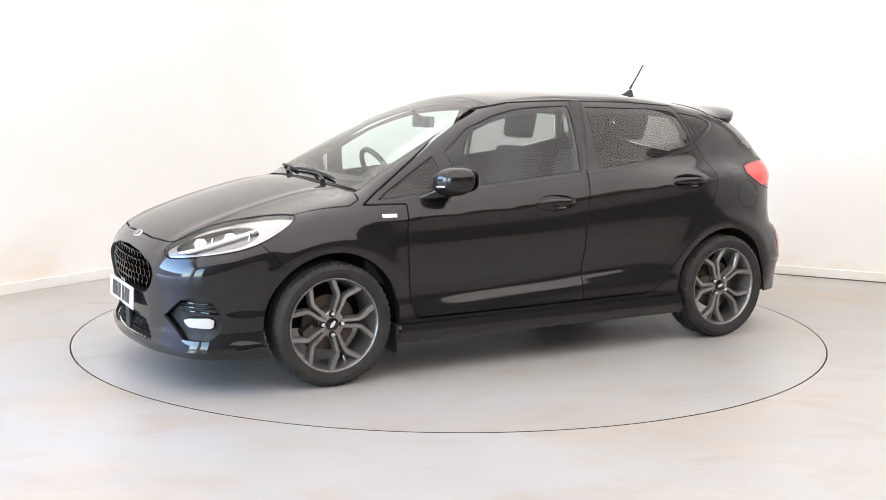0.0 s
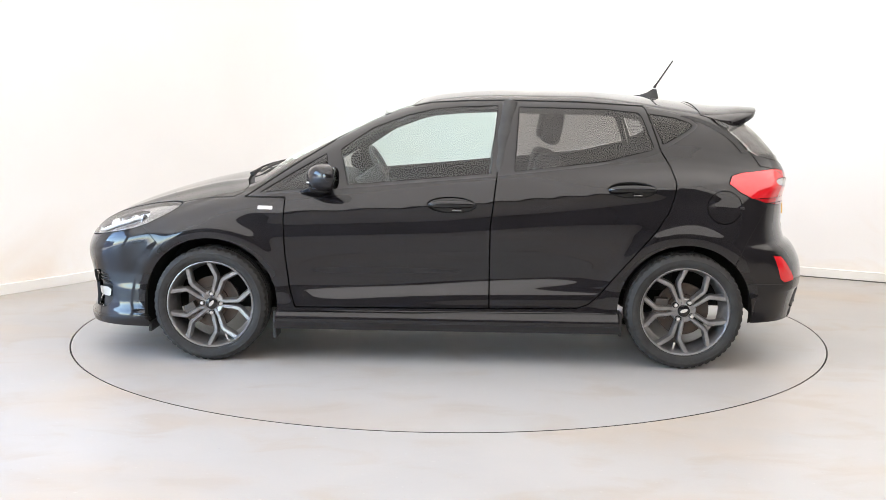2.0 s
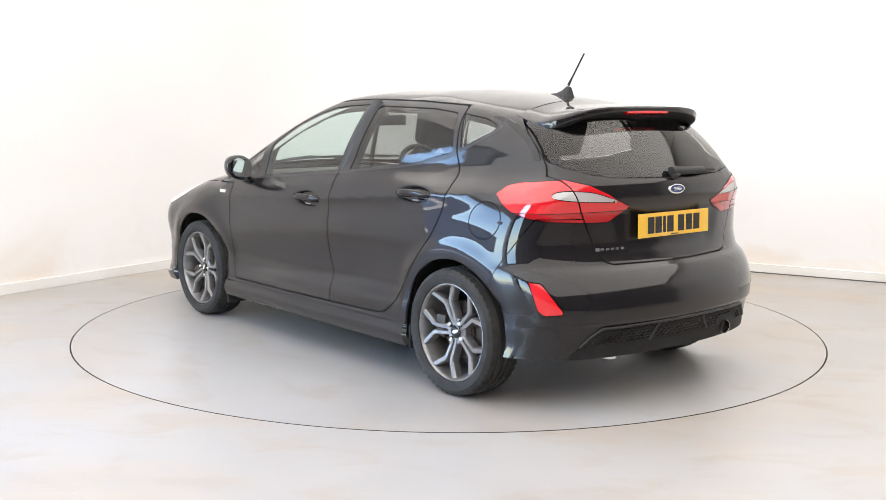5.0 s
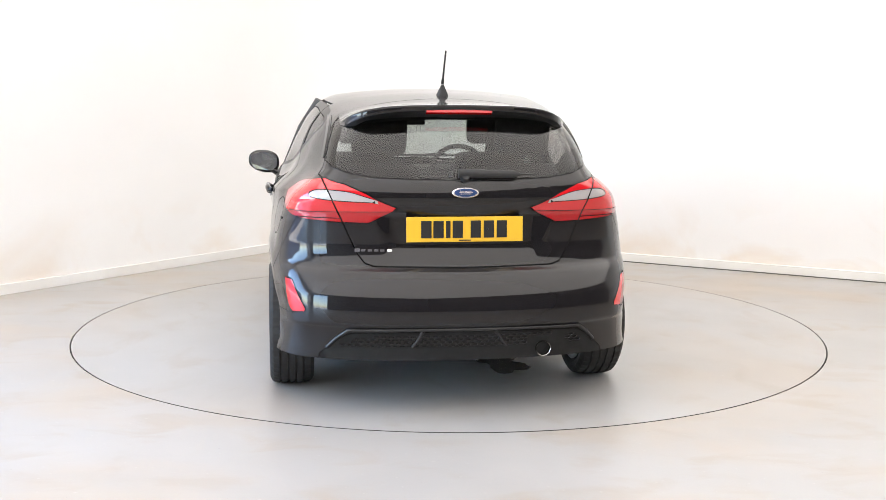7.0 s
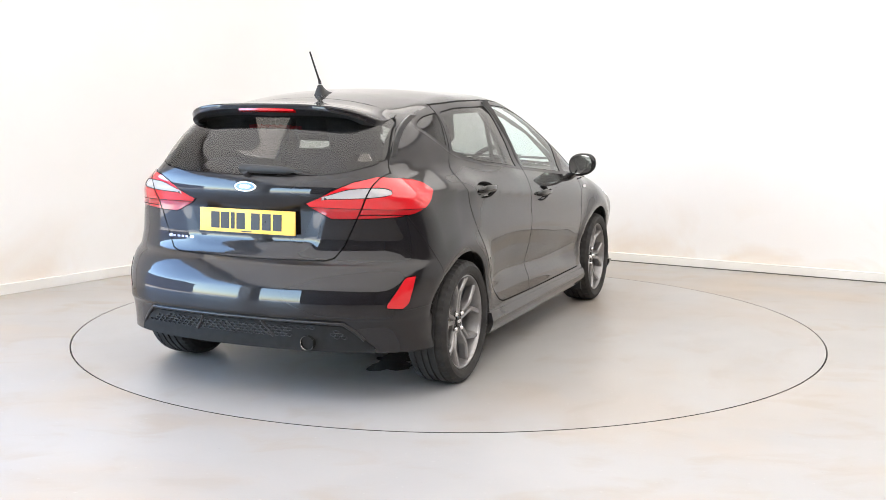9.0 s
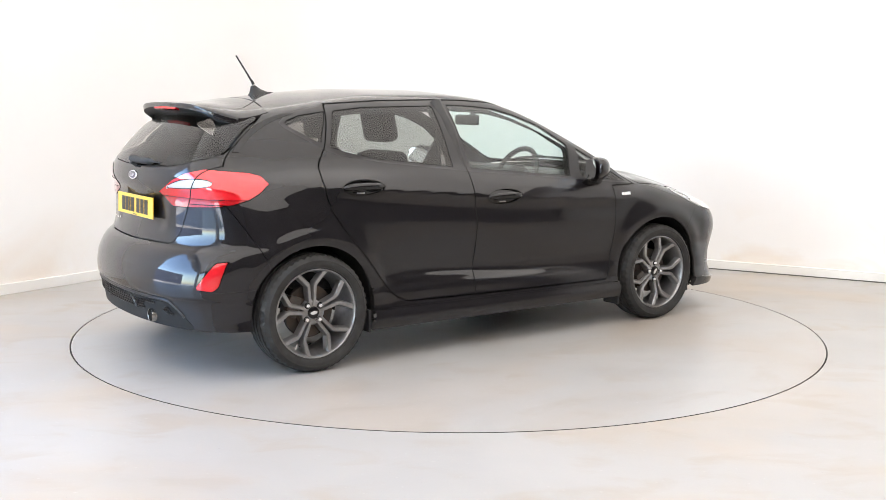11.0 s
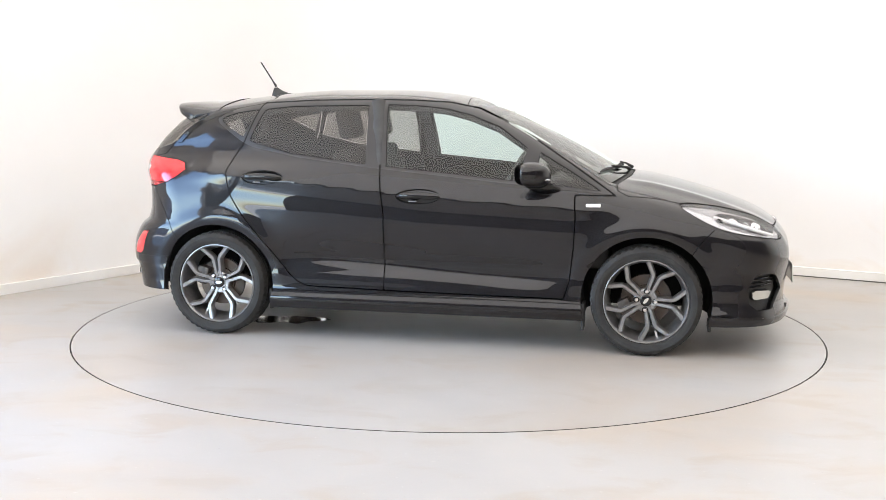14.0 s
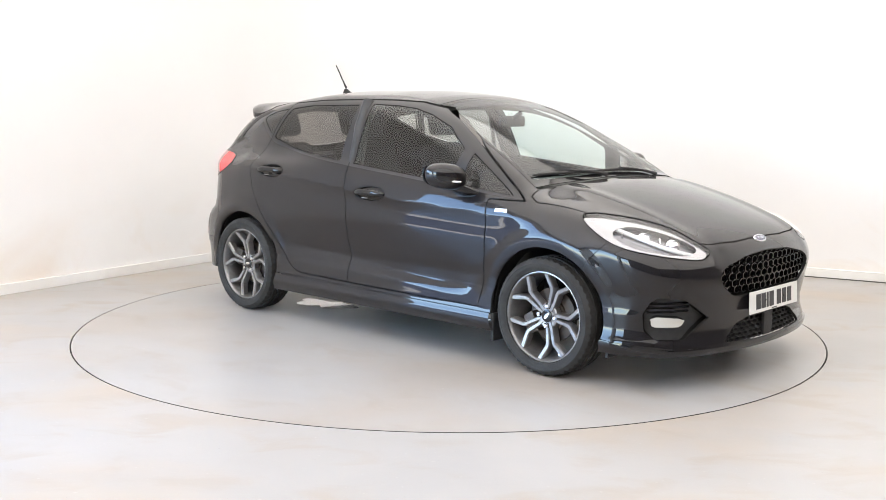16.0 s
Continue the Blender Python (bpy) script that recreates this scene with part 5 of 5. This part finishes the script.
comb("upper_grille", -0.5, 0.5, 0.445, 0.66, 0.056, 0.044, in_upper, -0.022, 0.030, 0.20, M["gloss"], 1, car, "gloss black honeycomb grille")
comb("lower_grille", -0.42, 0.42, 0.222, 0.335, 0.050, 0.030, in_lower, -0.026, 0.030, 0.22, M["plastic"], 1, car, "black honeycomb lower intake")
q, n = skin_point(y=0.0, z=0.275, face=1)
part("sensor_cover", box(q.x - 0.012, 0.0, 0.275, 0.02, 0.09, 0.125, 0.006), M["plastic"], car)


def in_diffuser(y, z):
    return outline_distance(np.array([[abs(y), z]]), [(-0.5, 0.372), (0.48, 0.366), (0.56, 0.315), (0.54, 0.305), (-0.5, 0.305)])[0] < -0.004 and not (-0.46 < y < -0.26 and z < 0.35)


dm = comb("diffuser_mesh", -0.58, 0.58, 0.295, 0.38, 0.032, 0.018, in_diffuser, 0.006, 0.014, 0.26, M["trim"], -1, car, "black honeycomb texture in the diffuser")
tagged(dm, kind="stuff")
# raised ridges that frame the diffuser's mesh
for pts in ([(0.607, 0.305), (0.565, 0.350), (0.517, 0.388), (0.30, 0.392), (0.0, 0.394), (-0.30, 0.392), (-0.517, 0.388), (-0.565, 0.350), (-0.607, 0.305)],
            [(0.195, 0.385), (0.215, 0.345), (0.245, 0.305)], [(-0.125, 0.385), (-0.155, 0.345), (-0.185, 0.305)]):
    way = []
    for (y0, z0), (y1, z1) in zip(pts, pts[1:]):
        for i in range(6):
            u = i / 6
            q, n = skin_point(y=y0 + (y1 - y0) * u, z=z0 + (z1 - z0) * u, face=-1)
            way.append(q + n * 0.002)
    part("diffuser_ridge", tube(way, 0.008, 8), M["trim"], car, "satin black ridge round the diffuser mesh", smooth=60)
# lamps from within
def headlamp_inside():
    heads = [o for o in car.children if o.name.split(".")[0] == "headlamp"]
    for s, head in zip((1, -1), heads):
        for x, y, z, r in ((1.840, 0.59, 0.692, 0.034), (1.715, 0.65, 0.714, 0.038)):
            bm = lathe([(0.0, 0.012), (0.5, 0.010), (0.8, 0.0), (0.85, -0.02), (1.0, -0.005), (1.05, -0.03)], 28)
            bm.transform(Matrix.Translation((x, s * y, z)) @ Matrix.Rotation(radians(-90 + 25 * s), 4, "Z") @ Matrix.Diagonal((r, 1, r, 1)))
            part("projector", bm, M["chrome"], head, "round headlamp projector", smooth=40)
        for dq in range(3):
            x, y, z = 1.77 - 0.075 * dq, 0.615 + 0.05 * dq, 0.700 + 0.018 * dq
            bm = box(0, 0, 0, 0.006, 0.05, 0.055, 0.002)
            bm.transform(Matrix.Translation((x, s * y, z)) @ Matrix.Rotation(radians(-35 * s), 4, "Z") @ Matrix.Rotation(radians(20), 4, "X"))
            part("reflector_fin", bm, M["chrome"], head)
        # light guide along the lower and outer edge
        pts = []
        for qq, zz in ((0.60, 0.672), (0.70, 0.662), (0.87, 0.674), (1.05, 0.694), (1.19, 0.718), (1.27, 0.748), (1.33, 0.786), (1.35, 0.810)):
            x = 1.97 - (qq - 0.6) * 0.72
            q, n = skin_point(y=qq - 2.05 + x - 0.012, z=zz + 0.004, face=1)
            q = q - n * 0.024
            pts.append(Vector((q.x, s * q.y, q.z)))
        part("light_guide", tube(pts, 0.010, 8), M["white_plastic"], head, "white light guide", smooth=60)


M["white_plastic"] = material("white_plastic", (0.75, 0.75, 0.75), 0.3)
headlamp_inside()
p, n = skin_point(x=-1.527, z=0.848)
part("flap_catch", box(-1.527, p.y + 0.001, 0.845, 0.026, 0.006, 0.012, 0.002), M["plastic"], car)


# ---------------------------------------------------------------- the cabin
def seat(x, y, tilt=14):
    st = new("seat")
    st.parent = car
    st.matrix_basis = pose(x, y, 0.30)
    part("cushion", bevel(box(0.02, 0, 0.17, 0.52, 0.50, 0.20), 0.05, 4), M["cloth"], st, smooth=60)
    b = box(0, 0, 0.30, 0.15, 0.48, 0.62)
    for v in b.verts:
        if v.co.z > 0.3:
            v.co.y *= 0.80
    bevel(b, 0.055, 4)
    b.transform(Matrix.Translation((-0.25, 0, 0.20)) @ Matrix.Rotation(radians(-tilt), 4, "Y"))
    part("backrest", b, M["cloth"], st, smooth=60)
    h = box(0, 0, 0.76, 0.10, 0.26, 0.19)
    bevel(h, 0.045, 4)
    h.transform(Matrix.Translation((-0.24, 0, 0.20)) @ Matrix.Rotation(radians(-tilt + 2), 4, "Y"))
    part("headrest", h, M["cloth"], st, smooth=60)


M["cloth"] = vary(material("dark_seat_cloth", (0.03, 0.03, 0.032), 0.9), (0.022, 0.022, 0.024), (0.045, 0.043, 0.043), 40.0)
M["inside"] = vary(material("dark_cabin_plastic", (0.03, 0.03, 0.031), 0.6), (0.024, 0.024, 0.025), (0.04, 0.039, 0.039), 12.0)
for y in (0.36, -0.36):
    seat(-0.17, y)
    seat(-0.98, y * 0.95, 20)
dash = prism([(0.62, 0.45), (0.60, 0.86), (0.66, 0.945), (0.78, 0.955), (1.02, 0.93), (1.04, 0.45)], -0.70, 0.70)
dash.transform(Matrix.Rotation(radians(90), 4, "X"))
part("dashboard", bevel(dash, 0.03, 3), M["inside"], car, "dark dashboard", smooth=50)
bm = lathe([(0.178 + 0.016 * math.cos(a), 0.016 * math.sin(a)) for a in (2 * math.pi * i / 10 for i in range(10))], 40, closed=True)
bm.transform(Matrix.Translation((0.44, -0.36, 0.93)) @ Matrix.Rotation(radians(-62), 4, "Y") @ Matrix.Rotation(radians(90), 4, "X"))
steer = part("steering_wheel", bm, M["inside"], car, "black steering wheel", smooth=60)
part("steering_boss", tube([(0.44, -0.36, 0.93), (0.62, -0.36, 0.84)], [0.075, 0.05], 16), M["inside"], steer, smooth=50)
for dy, dz in ((0.16, 0.01), (-0.16, 0.01), (0.0, -0.14)):
    part("steering_spoke", tube([(0.445, -0.36, 0.93), (0.44 - 0.5 * dz, -0.36 + dy, 0.93 + dz)], 0.016, 8), M["inside"], steer, smooth=50)
part("rear_view_mirror", bevel(box(0.33, 0, 1.262, 0.03, 0.23, 0.065), 0.012, 3), M["inside"], car, "black interior mirror", smooth=50)
part("mirror_stem", tube([(0.335, 0, 1.275), (0.40, 0, 1.315)], 0.014, 8), M["inside"], car)
part("parcel_shelf", bevel(box(-1.47, 0, 0.985, 0.46, 1.08, 0.03), 0.01, 2), M["inside"], car)
for s in (1, -1):
    part("centre_pillar_trim", tube([(-0.27, s * 0.74, 1.0), (-0.30, s * 0.655, 1.22), (-0.33, s * 0.56, 1.37)], [0.05, 0.045, 0.045], 8), M["inside"], car, smooth=60)
    part("grab_belt", tube([(-0.36, s * 0.60, 1.30), (-0.33, s * 0.70, 0.75)], 0.012, 6), M["cloth"], car)

# water drips under the tail, lying on the turntable
rnd = random.Random(4)
n = 46
ringv = []
for i in range(n):
    a = 2 * math.pi * i / n
    r = 0.16 * (1 + 0.35 * math.sin(2 * a + 1) + 0.22 * math.sin(5 * a) + 0.12 * rnd.uniform(-1, 1))
    ringv.append((-1.02 + 1.15 * r * math.cos(a), -0.12 + 0.85 * r * math.sin(a)))
puddle = prism(ringv, -0.001, 0.0015)
M["water"] = material("water_film", (0.20, 0.19, 0.18), 0.10, Coat_Weight=1.0)
puddle = tagged(part("puddle", puddle, M["water"]), "small wet patch of water on the turntable", "puddle")


# ---------------------------------------------------------------- what moves
CAR_ON_DISC = Vector((-0.027, 0.227, 0.0))     # the car stands a little off the turntable's axis
TURN_START, TURN_RATE = 209.125, -15.7405         # degrees, degrees a second


def motions():
    rows_disc, rows_car = [], []
    for i in range(33):
        t = i * 0.5
        turn = pose(0, 0, 0, 0, 0, TURN_START + TURN_RATE * t)
        rows_disc.append((t, turn))
        rows_car.append((t, turn @ Matrix.Translation(CAR_ON_DISC)))
    walk(turntable, rows_disc)
    walk(puddle, rows_disc)
    walk(car, rows_car)


motions()
